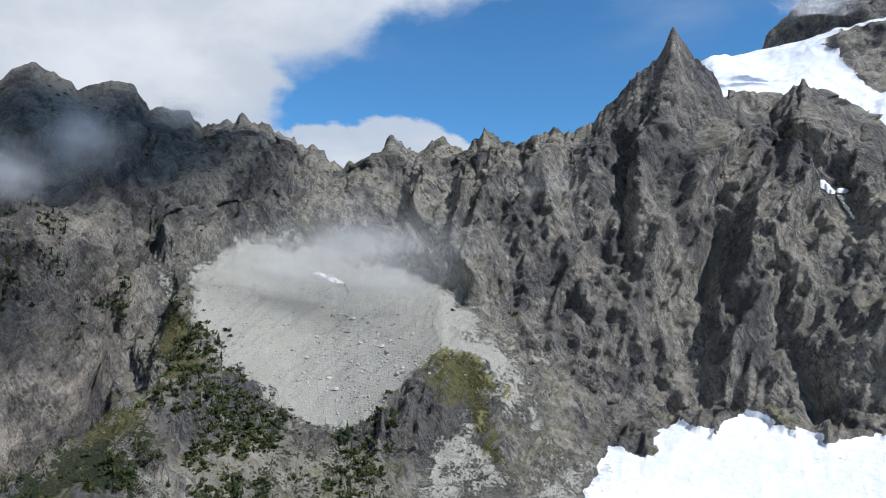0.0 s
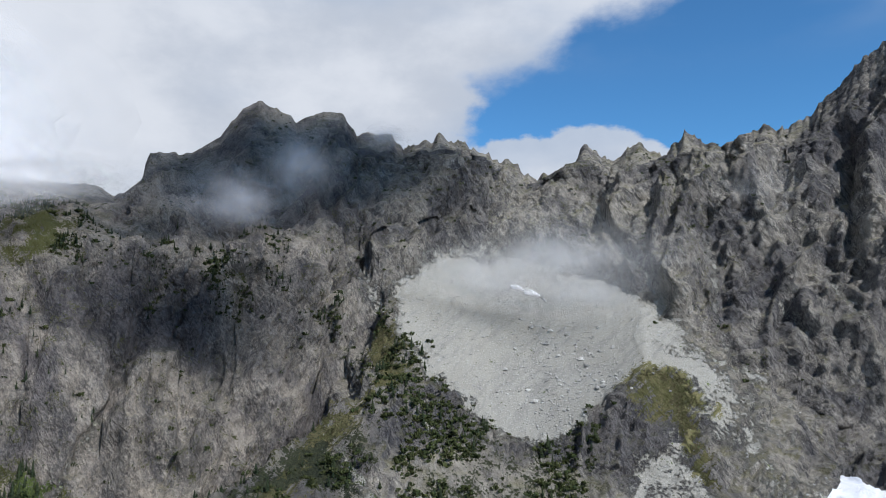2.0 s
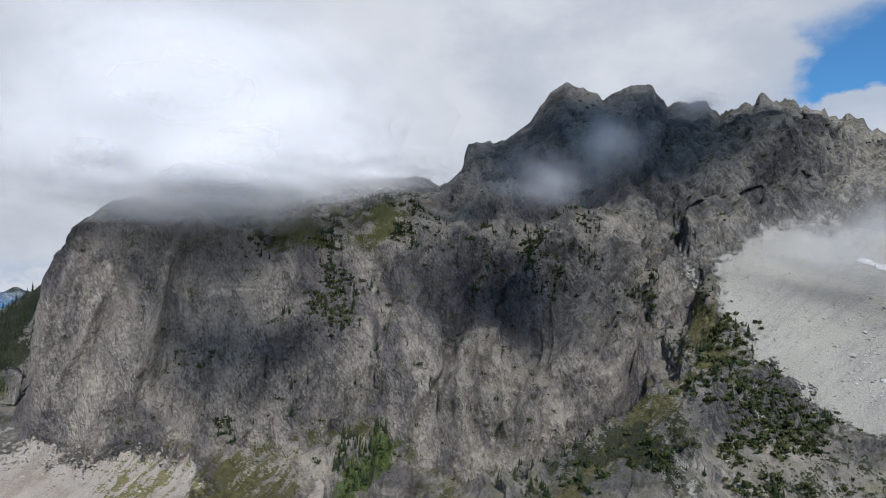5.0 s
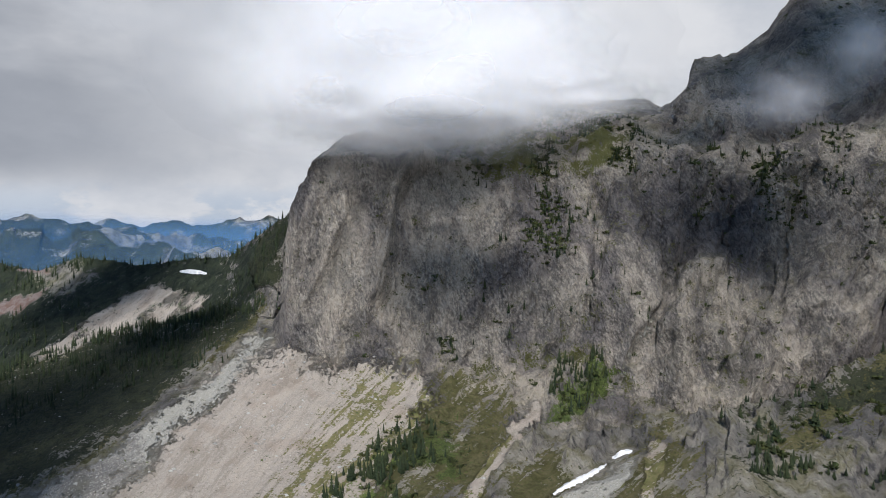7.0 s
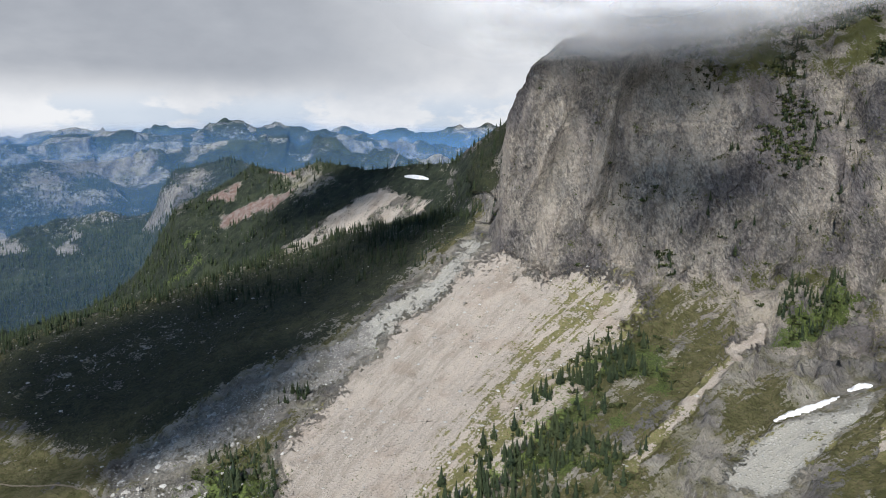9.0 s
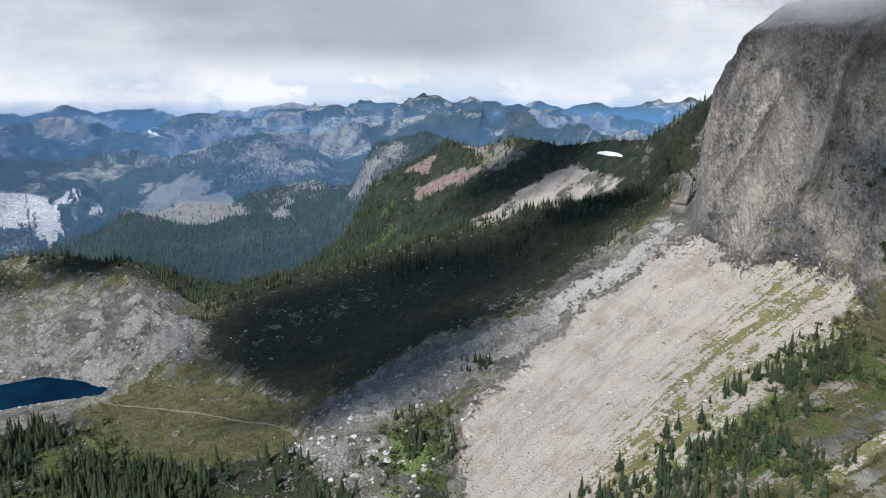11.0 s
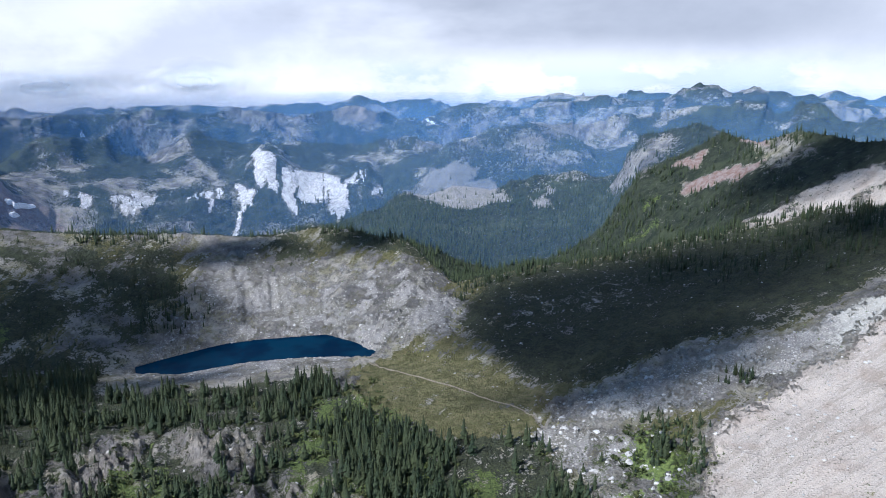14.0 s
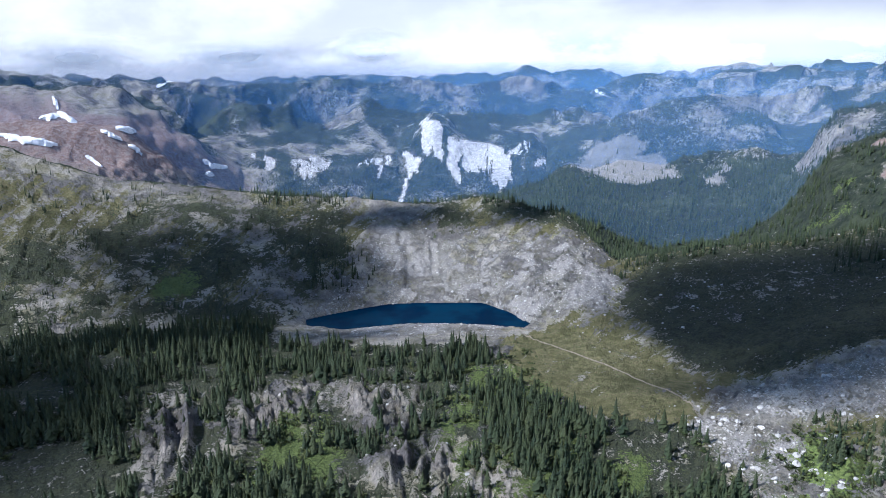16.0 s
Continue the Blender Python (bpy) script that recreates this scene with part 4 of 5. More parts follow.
band = zone(1, 5) * outline([(71.8, -8.9), (73.6, -9.3), (78.0, -12.7), (82.8, -15.8), (86.5, -18.3), (84.5, -19.8), (80.4, -16.5), (75.6, -12.7)], 0.35)
M["tan"] = M["tan"] * (1 - band)
M["grey"] = over(M["grey"], band)
M["tan"] = np.where(SEG >= 4, M["tan"] * np.clip(0.35 + broad, 0, 1), M["tan"])
others = over(M["chalk"], M["grey"], M["tan"], M["red"], 0.9 * M["block"])
M["wood_and_shade"] = M["wood_and_shade"] * (1 - others)
loose = np.clip(over(M["grey"] + M["tan"] + M["snow"], plain["turf"], plain["block"] * 0.75, plain["wood_and_shade"] * (SEG <= 5) * 0.9), 0, 1)
rocky = 1 - 0.93 * loose
for line, width, lo, hi, label in PATCHES:
    rocky = rocky * (1 - zone(lo, hi) * np.clip(strip(line, width + 0.5, 0.35), 0, 0.97))
rocky = np.where((SEG >= 2) & (SEG <= 6) & (AZ > 73), np.minimum(rocky, 0.28 + 0.25 * np.exp(-((AZ - 123) / 9) ** 2)), rocky)
rocky = np.where((SEG == 8) & (AZ < -15), np.maximum(rocky, 0.3), rocky)
rocky = rocky * (1 - 0.75 * np.exp(-((AZ - 71.6) / 1.3) ** 2) * ((SEG >= 3) & (SEG <= 5)))
rocky = np.where(SEG <= 1, rocky * 0.5, rocky) * np.where(AZ > 165, 0.3, 1)
rocky = np.maximum(rocky, 0.9 * crags)

# shape: base sheet pushed along its normals by ribs, gullies and broken faces
du = np.gradient(P, axis=1)
dv = np.gradient(P, axis=0)
N = np.cross(dv, du)
N /= np.linalg.norm(N, axis=-1, keepdims=True) + 1e-9
N = np.where(N[..., 2:3] < 0, -N, N)
wide = np.clip((R.ravel() - 1250) / 900, 0, 1)
tcol = np.broadcast_to(part_t[:, None], R.shape)
skyline = np.where(SEG == 6, np.clip((tcol - 0.30) / 0.62, 0, 1), np.where(SEG == 7, np.clip(1 - tcol * 2, 0, 1), 0))
skyline = np.maximum(skyline, np.where((SEG == 4) & (AZ > 62), np.clip((tcol - 0.8) / 0.2, 0, 1), 0)).ravel()
warp = np.stack([value_noise(base / 90, s) + 0.16 * value_noise(base / 28, s + 5) for s in (11, 12, 13)], -1) * 20
lean = np.stack([ang.ravel() * 850 + base[:, 2] * 0.35, R.ravel() * 0.2, base[:, 2] * 0.22], -1) + warp
wall = (np.where(SEG == 4, np.clip(tcol * 3.5, 0, 1), (SEG > 4) * 1.0) * np.clip((73 - AZ) / 3, 0, 1)).ravel()
steep = np.stack([ang.ravel() * 850 + base[:, 2] * 0.42, R.ravel() * 0.35, base[:, 2] * 0.40], -1) + warp * 0.6
d = wall * (24 * ridged(lean / 98, 51) + 11 * ridged(lean / 43, 52)) * (1 - skyline)
d += (4.5 * ridged((base + warp) / np.array([55, 55, 80]), 1) + 6.0 * ridged(lean / 23, 53)) * (1 - 0.7 * skyline)
d += 3.0 * facets((base + warp * 0.6) / np.array([27, 27, 40]), 60) * (1 - 0.8 * skyline)
sheer = (1 - 0.3 * np.clip((AZ - 40) / 5, 0, 1) * np.clip((73 - AZ) / 2, 0, 1)).ravel()
d += sheer * (3.6 * ridged(steep / 11, 2) + 2.2 * ridged(steep / 5.3, 3))
d += sheer * 2.2 * facets((base + warp * 0.5) / np.array([11, 11, 17]), 70)
d += 0.6 * ridged(base / 3.4, 6)


def crease(points, width, depth):
    """A gully (or a rib, where the depth is negative) cut along a line of (bearing, angle of sight)."""
    px, py = AZ + 0.8 * (WAZ - AZ), EL + 0.8 * (WEL - EL)
    near = np.full(px.shape, 9.0)
    for (x0, y0), (x1, y1) in zip(points, points[1:]):
        dx, dy = x1 - x0, y1 - y0
        u = np.clip(((px - x0) * dx + (py - y0) * dy) / (dx * dx + dy * dy), 0, 1)
        near = np.minimum(near, np.hypot(px - x0 - u * dx, py - y0 - u * dy))
    return (-depth * np.clip(1 - near / width, 0, 1) * zone(3, 6)).ravel() * (1 - skyline)


# gullies and ribs of the walls
d += crease([(-22.3, 14.7), (-23.2, 12.1), (-21.3, 8.9), (-21.4, 5.5), (-20.4, 0.8)], 1.1, 20)
d += crease([(-14.2, 11.9), (-14.3, 7.0), (-14.7, 2.6), (-16.2, -2.7), (-17.8, -8.2)], 0.9, 16)
d += crease([(-12.5, 5.3), (-14.2, 1.7), (-15.4, -2.3)], 0.6, 9)
d += crease([(-5.3, 4.0), (-6.0, -0.1), (-6.2, -3.7)], 0.7, 10)
d += crease([(-26.6, 11.0), (-28.3, 8.0), (-30.7, 5.0)], 0.9, 14)
d += crease([(-27.1, 5.6), (-25.2, 2.4), (-25.0, -2.2), (-28.8, -8.7)], 1.6, 22)
d += crease([(-18.5, 20.0), (-17.9, 15.5), (-16.5, 10.4), (-14.7, 4.8)], 1.5, -16)
d += crease([(-27.5, 15.7), (-26.6, 11.4), (-24.2, 7.4), (-22.8, 0.7)], 1.6, -18)
d += crease([(-4.0, 13.3), (-2.1, 9.1), (1.1, 6.3)], 0.9, 11)
d += crease([(-10.0, 13.4), (-8.1, 9.4), (-9.4, 5.3), (-11.5, -1.0)], 1.2, -12)
d += crease([(37.1, 2.4), (38.5, -1.3), (40.7, -5.7), (42.9, -10.9)], 1.0, 18)
d += crease([(44.0, 5.1), (42.6, -0.4), (40.7, -4.0)], 0.8, 14)
d += crease([(48.0, 5.4), (45.0, -0.8), (46.0, -6.1), (49.3, -10.6)], 0.9, 12)
d += crease([(30.7, 5.6), (33.5, 1.5), (36.2, -3.1), (36.2, -10.1)], 1.8, -20)
d += crease([(24.4, 4.6), (26.2, -0.4), (22.8, -6.1)], 0.9, 10)
d += crease([(54.3, 4.8), (50.4, -0.4), (51.9, -5.5), (55.4, -8.6)], 0.9, 8)
d += crease([(19.9, 6.7), (16.5, 5.8), (12.1, 3.5)], 1.0, 12)
hollow = np.clip(0.5 - (d / np.where(wall > 0.3, 60, 90)), 0, 1).reshape(R.shape)
calm = (1 - 0.45 * np.clip((AZ - 38) / 5, 0, 1) * np.clip((73 - AZ) / 2, 0, 1) * ((SEG >= 4) & (SEG <= 6))).ravel() * (1 - 0.72 * skyline)
d *= rocky.ravel() * calm
d += crags.ravel() * (3.0 * ridged(steep / 21, 15) + 2.0 * facets(base / np.array([8, 8, 10]), 95))
soft_d = 1.6 * value_noise(base / 37, 21) + 0.5 * value_noise(base / 14, 22)
d += soft_d * (1 - rocky.ravel())
d += M["block"].ravel() * 1.3 * facets(base / 4.5, 90)
d *= 1 - 0.6 * wide
far_noise = base + warp * 4
d += wide * (66 * ridged(far_noise / 330, 7) + 34 * ridged((base + warp * 2) / 130, 8) + 10 * value_noise(base / 45, 9)) * np.clip((5000 - R.ravel()) / 900, 0.3, 1) * np.where(SEG >= 10, 0.85, 0.30).ravel() * (1 - 0.8 * np.where(SEG == 10, np.clip((tcol - 0.75) / 0.25, 0, 1), np.where(SEG == 11, 1 - tcol, 0)).ravel())
shore = outline([(116.5, -20.6), (122, -22), (134, -22.3), (139, -20.3), (136, -18.7), (130, -18), (121, -17.9)], 0.8) * zone(1, 4)
d *= 1 - 0.9 * shore.ravel()
d = d.reshape(R.shape)
hold = np.where((SEG >= 1), 1.0, 0.2)
# lines of sight that make the skyline stay where they are
P = P + N * (d * hold)[..., None]
SAZ, SEL = AZ + 0.22 * (WAZ - AZ), EL + 0.22 * (WEL - EL)
flow = np.stack([SAZ.ravel() * 0.67 + SEL.ravel() * 0.74, (SAZ.ravel() * 0.74 - SEL.ravel() * 0.67) * 0.10, np.zeros(R.size)], -1)
streaks = np.clip(0.5 + 0.22 * value_noise(flow * 1.1, 45) + 0.30 * value_noise(flow * 3.0, 46) + 0.34 * value_noise(flow * 7.5, 47) + 0.22 * value_noise(flow * np.array([16.0, 30.0, 1.0]), 48), 0, 1).reshape(R.shape)
# the lake basin
basin = np.zeros(R.shape)
s3 = seg == 3
inlake = np.clip((line_r[4] - line_r[3] - 12) / 25, 0, 1) * (bearings > 116.5) * (bearings < 137.2)
basin[s3] = (np.sin(np.pi * part_t[s3]) ** 0.5)[:, None] * inlake[None, :] * 7.0
P[..., 2] -= basin
P[..., 2] += EYE_Z
land_z = P[..., 2]

PIECES = [
    # name, label, category, kind, rows from line to line, bearings
    ("ground", "valley ground below the slopes", "ground", "structure", 0, 1, -40, 330),
    ("snowfield", "bright white snowfield at the foot of the dark wall", "snow", "", 1, 4, -40, -11.6),
    ("talus_slope", "pale grey talus bowl above a shrubby rock lip", "talus", "", 1, 4, -11.6, 20.5),
    ("grassy_rib", "grassy rock rib with rubble gullies under the cliff", "hillside", "", 1, 4, 20.5, 60.5),
    ("scree_slope", "tan scree fan streaked with turf below the cliff", "scree", "", 1, 4, 60.5, 90),
    ("meadow_slope", "olive meadow slope crossed by a thin path", "meadow", "", 1, 4, 90, 119.5),
    ("lake_shore", "pale boulder shore and wooded rise beside the lake", "shore", "", 1, 4, 119.5, 138.5),
    ("forest_slope", "dark forested slope with rock outcrops", "hillside", "", 1, 4, 138.5, 330),
    ("spire_mountain", "dark grey rock spire above a broken wall", "mountain", "", 4, 8, -40, -11),
    ("jagged_ridge", "jagged grey rock headwall with mossy ledges and gullies", "mountain", "", 4, 8, -11, 39.3),
    ("cliff", "grey-brown cliff massif with scrubby ledges, its top in cloud", "cliff", "", 4, 8, 39.3, 71.2),
    ("wooded_ridge", "dark shaded grassy ridge with scattered conifers and scree bench", "ridge", "", 4, 8, 71.2, 112),
    ("rocky_knoll", "low rocky knoll of pale boulders behind the lake", "hill", "", 4, 8, 112, 139.5),
    ("heath_slope", "shaded heath slope with pale scree tongues", "hillside", "", 4, 8, 139.5, 330),
    ("glacier_mountain", "white glacier with dark rock outcrops", "glacier", "", 8, 12, -40, -17),
    ("back_country", "rough mountain land behind the ridge", "mountains", "structure", 8, 12, -17, 60),
    ("forested_hill", "forested hill with grey talus apron in the valley", "hill", "", 8, 10, 60, 116),
    ("badland_slope", "forested slope torn open into white badland gullies", "hillside", "", 8, 10, 116, 140),
    ("snowy_peak", "reddish rock peak streaked with old snow", "mountain", "", 8, 10, 140, 330),
    ("distant_range", "blue distant range of wooded mountains", "mountains", "structure", 10, 12, 60, 330),
    ("horizon_range", "faint blue hills on the horizon", "mountains", "structure", 12, 14, -40, 330),
]
# parts: name, rows from line to line, bearings
PARTS = {
    "talus_slope": [("rock_lip", 1, 3, -11.6, 6), ("rock_lip", 1, 3, 6, 20.5), ("talus_fan", 3, 4, -11.6, 20.5)],
    "grassy_rib": [("rock_rib", 1, 3, 20.5, 38), ("rock_rib", 1, 3, 38, 60.5), ("gully", 3, 4, 20.5, 60.5)],
    "scree_slope": [("lower_fan", 1, 2, 60.5, 90), ("scree_fan", 2, 4, 60.5, 90)],
    "meadow_slope": [("meadow", 1, 3, 90, 119.5), ("upper_meadow", 3, 4, 90, 119.5)],
    "spire_mountain": [("buttress", 4, 5, -40, -25), ("buttress", 4, 5, -25, -11), ("summit", 5, 8, -40, -23.6), ("spire", 5, 8, -23.6, -11)],
    "jagged_ridge": [("buttress", 4, 5, -11, 6.2), ("buttress", 4, 5, 6.2, 20.3), ("buttress", 4, 5, 20.3, 39.3), ("crest", 5, 8, -11, 6.2), ("crest", 5, 8, 6.2, 20.3), ("summit", 5, 8, 20.3, 39.3)],
    "cliff": [("rock_face", 4, 5, 39.3, 50.5), ("rock_face", 4, 5, 50.5, 71.2), ("cliff_top", 5, 8, 39.3, 71.2)],
    "wooded_ridge": [("hollow", 4, 5, 71.2, 112), ("crest", 5, 8, 71.2, 112)],
    "rocky_knoll": [("front_slope", 4, 5, 112, 139.5), ("crest", 5, 8, 112, 139.5)],
    "heath_slope": [("front_slope", 4, 5, 139.5, 330), ("crest", 5, 8, 139.5, 330)],
    "glacier_mountain": [("ice_field", 8, 9, -40, -17), ("summit", 9, 12, -40, -17)],
}
masks = [np.stack([M[k] for k in ks], -1).reshape(-1, 4) for ks in (("turf", "grey", "tan", "snow"), ("wood_and_shade", "red", "chalk", "moss"))]
M["warm"] = crags + zone(3, 6) * np.clip((AZ - 17) / 12, 0, 1) * np.clip((73 - AZ) / 2, 0, 1)
masks.append(np.stack([M["lush"], M["path"], M["block"], streaks], -1).reshape(-1, 4))
masks.append(np.stack([M["warm"], M["warm"] * 0, hollow, over(np.clip((R - 1300) / 300, 0, 1), zone(5, 8) * (AZ > 73))], -1).reshape(-1, 4))
first = np.concatenate([[0], np.cumsum(ROWS)])
flat = P.reshape(-1, 3)
wrapped = np.concatenate([np.arange(columns), [0]])
def sheet(name, s0, s1, a0, a1, coarse):
    """The mesh of the land from line to line between two bearings."""
    r0, r1 = first[s0], first[s1]
    cols = np.nonzero((bearings >= a0) & (bearings < a1))[0]
    if coarse:
        cols = cols[::8]
        cols = np.append(cols, np.nonzero(bearings < a1)[0][-1])
    cols = np.append(cols, cols[-1] + 1)
    ids = (np.arange(r0, r1 + 1)[:, None] * columns) + wrapped[cols][None, :]
    nr, nc = ids.shape
    g = np.arange(nr * nc).reshape(nr, nc)
    quads = np.stack([g[:-1, :-1], g[1:, :-1], g[1:, 1:], g[:-1, 1:]], -1).reshape(-1, 4)[:, ::-1]
    me = bpy.data.meshes.new(name)
    me.vertices.add(nr * nc)
    me.vertices.foreach_set("co", flat[ids.ravel()].astype(np.float32).ravel())
    me.loops.add(quads.size)
    me.loops.foreach_set("vertex_index", quads.astype(np.int32).ravel())
    me.polygons.add(len(quads))
    me.polygons.foreach_set("loop_start", np.arange(0, quads.size, 4, dtype=np.int32))
    me.update(calc_edges=True)
    me.polygons.foreach_set("use_smooth", np.ones(len(quads), bool))
    for key, mask in zip(("cover_a", "cover_b", "cover_c", "cover_d"), masks):
        layer = me.attributes.new(key, "FLOAT_COLOR", "POINT")
        layer.data.foreach_set("color", mask[ids.ravel()].astype(np.float32).ravel())
    me.materials.append(LAND)
    return me


for name, label, category, kind, s0, s1, a0, a1 in PIECES:
    if name in PARTS:
        whole = tagged(new(name), label, category, "", kind)
        for piece, q0, q1, b0, b1 in PARTS[name]:
            new(piece, sheet(piece, q0, q1, b0, b1, False)).parent = whole
    else:
        tagged(new(name, sheet(name, s0, s1, a0, a1, name == "back_country")), label, category, "", kind)

# lake
bm = bmesh.new()
ring = [(116.8, 705)] + [(a, np.interp(a, bearings, line_r[3]) - 6) for a in np.arange(118, 137.1, 1)] + \
       [(a, np.interp(a, bearings, line_r[4]) + 6) for a in np.arange(137, 117.9, -1)]
face = bm.faces.new([bm.verts.new((-math.sin(radians(a)) * r, math.cos(radians(a)) * r, 0.0)) for a, r in ring])
bmesh.ops.triangulate(bm, faces=[face])
bmesh.ops.recalc_face_normals(bm, faces=bm.faces)
me = bpy.data.meshes.new("lake")
bm.to_mesh(me)
bm.free()
me.materials.append(WATER)
tagged(new("lake", me), "deep blue mountain lake between pale boulder shores", "lake", "", "structure")
# ---- cloud, mist and haze ----
def mesh_of(name, verts, faces, mat, smooth=False, **attrs):
    me = bpy.data.meshes.new(name)
    me.from_pydata(np.asarray(verts).tolist(), [], np.asarray(faces).tolist())
    for key, values in attrs.items():
        me.attributes.new(key, "FLOAT", "POINT").data.foreach_set("value", np.asarray(values, np.float32))
    if smooth:
        me.polygons.foreach_set("use_smooth", np.ones(len(me.polygons), bool))
    me.materials.append(mat)
    return me


def ball(level):
    bm = bmesh.new()
    bmesh.ops.create_icosphere(bm, subdivisions=level, radius=1.0)
    v = np.array([x.co[:] for x in bm.verts])
    f = np.array([[x.index for x in p.verts] for p in bm.faces])
    bm.free()
    return v, f


BALL_V, BALL_F = ball(4)


def at(az, el, r):
    """The place at a bearing, angle of sight and level distance."""
    a = radians(az)
    return np.array([-math.sin(a) * r, math.cos(a) * r, EYE_Z + r * math.tan(radians(el))])


def vapour(name, place, half, turn, mat, label, category, shells=7, seed=0, lumps=0.34, flat=False):
    """A cloud of nested uneven shells, thin at its rim; half: half sizes along, across and up, turned by so many degrees."""
    verts, faces, soft = [], [], []
    c, s = math.cos(radians(turn)), math.sin(radians(turn))
    for k in range(shells):
        q = 1.0 - 0.82 * k / shells
        n0 = value_noise(BALL_V * 1.6 + k * 0.21, seed) + 0.6 * value_noise(BALL_V * 3.7 + k * 0.5, seed + 1) + 0.35 * value_noise(BALL_V * 8.3 + k, seed + 2)
        v = BALL_V * (q * (1 + lumps * n0))[:, None] * np.array(half)
        v = np.stack([v[:, 0] * c - v[:, 1] * s, v[:, 0] * s + v[:, 1] * c, v[:, 2]], -1)
        faces.append(BALL_F + k * len(BALL_V))
        verts.append(v)
        rim = BALL_V[:, :2] if flat else BALL_V[:, [0, 2]]
        soft.append(np.clip(0.97 - (rim ** 2).sum(-1), 0, 1) ** 1.3 * (0.6 + 0.4 * k / shells))
    ob = new(name, mesh_of(name, np.concatenate(verts), np.concatenate(faces), mat, True, soft=np.concatenate(soft)))
    ob.location = place
    return tagged(ob, label, category, "", "stuff")


vapour("mist", at(6.5, 4.6, 735), (165, 40, 62), 6, MIST, "thin grey mist drifting over the talus bowl", "mist", 10, 1, 0.18)
vapour("mist", at(11.5, 3.0, 715), (105, 26, 40), 12, MIST, "thin grey mist drifting over the talus bowl", "mist", 8, 2, 0.18)
vapour("mist", at(5.0, 1.6, 700), (105, 24, 34), 6, MIST, "thin grey mist drifting over the talus bowl", "mist", 8, 12, 0.18)
vapour("mist", at(32.4, 9.2, 780), (78, 18, 40), 32, WISP, "white wisp of cloud against the dark wall", "mist", 7, 3)
vapour("mist", at(27.3, 12.2, 800), (58, 16, 56), 27, WISP, "white wisp of cloud against the dark wall", "mist", 7, 4)
vapour("mist", at(20.8, 14.3, 900), (46, 12, 22), 20, WISP, "white wisp of cloud against the dark wall", "mist", 4, 5)
vapour("mist", at(-8.5, 9.6, 860), (70, 20, 26), -8, MIST, "faint mist in front of the headwall", "mist", 3, 7)
vapour("mist", at(45, 9.9, 800), (110, 26, 34), 45, MIST, "grey cloud veiling the top of the cliff", "mist", 10, 9)
vapour("cloud_bank", at(61, 14.9, 690), (270, 50, 135), 61, BANK, "white cloud bank lying on top of the cliff", "cloud", 5, 10, 0.16)
vapour("cloud_bank", at(56.5, 11.3, 660), (150, 40, 88), 56, BANK, "white cloud bank lying on top of the cliff", "cloud", 4, 11, 0.20)
vapour("cloud_bank", at(68, 9.9, 680), (120, 36, 70), 69, BANK, "white cloud bank lying on top of the cliff", "cloud", 4, 14, 0.20)
vapour("cloud_bank", at(59, 8.9, 640), (170, 40, 44), 59, BANK, "white cloud bank lying on top of the cliff", "cloud", 4, 15, 0.22)
vapour("cloud_bank", at(50, 10.6, 700), (110, 30, 36), 50, BANK, "white cloud bank lying on top of the cliff", "cloud", 4, 16, 0.22)
for bearing_at, rise, long in ((131, 0.9, 330), (141, 0.5, 420), (152, 0.4, 420), (161, 0.4, 380)):
    vapour("cloud_bank", at(bearing_at, rise, 3120), (long, 50, 105), bearing_at, BANK, "low white cloud dragging over the distant range", "cloud", 3, int(bearing_at), 0.22)
vapour("cloud", at(-29.0, 21.2, 1300), (75, 30, 32), -29, BANK, "white cloud over the head of the glacier", "cloud", 7, 13)

# unseen broken cloud overhead, put between the sun and the land to shade it
TOWARDS_SUN = np.array(bearing(SUN_BEARING, SUN_HEIGHT)[:])


def overhead(az, el, r, along, across, turn, height, seed, mat=PUFF):
    # the spot to be shaded; the cloud goes up from it towards the sun
    p = at(az, el, r)
    up = (EYE_Z + height - p[2]) / TOWARDS_SUN[2]
    vapour("cloud", p + TOWARDS_SUN * up, (along, across, 40), turn, mat, "grey-white cloud out of view, placed to shade the land", "cloud", 5, seed, 0.30, True)


overhead(95, -15.5, 745, 340, 165, 108, 520, 20)
overhead(102, -18.5, 670, 150, 130, 100, 520, 21)
overhead(92, -19, 595, 150, 55, 112, 520, 29)
overhead(96, -22.5, 545, 130, 55, 112, 520, 36)
overhead(79, -8.5, 860, 130, 90, 100, 520, 22)
overhead(139.5, -14.5, 820, 170, 140, 60, 520, 23)
overhead(146, -15.0, 800, 190, 160, 60, 520, 33)
overhead(160, -24.5, 530, 160, 118, 65, 520, 30)
overhead(84, -4.6, 1130, 220, 120, 100, 560, 31)
overhead(143, -21.5, 635, 220, 50, -37, 520, 24)
overhead(28, 10.5, 950, 360, 300, 28, 660, 25)
overhead(57, -5, 690, 180, 75, 50, 560, 27, THIN)
overhead(36, -2, 740, 180, 115, 36, 560, 35, THIN)
overhead(40, 5, 800, 120, 80, 40, 600, 38, THIN)
overhead(117, -11.8, 950, 95, 45, -30, 520, 26)
overhead(129, -12.2, 930, 120, 50, -40, 520, 37)


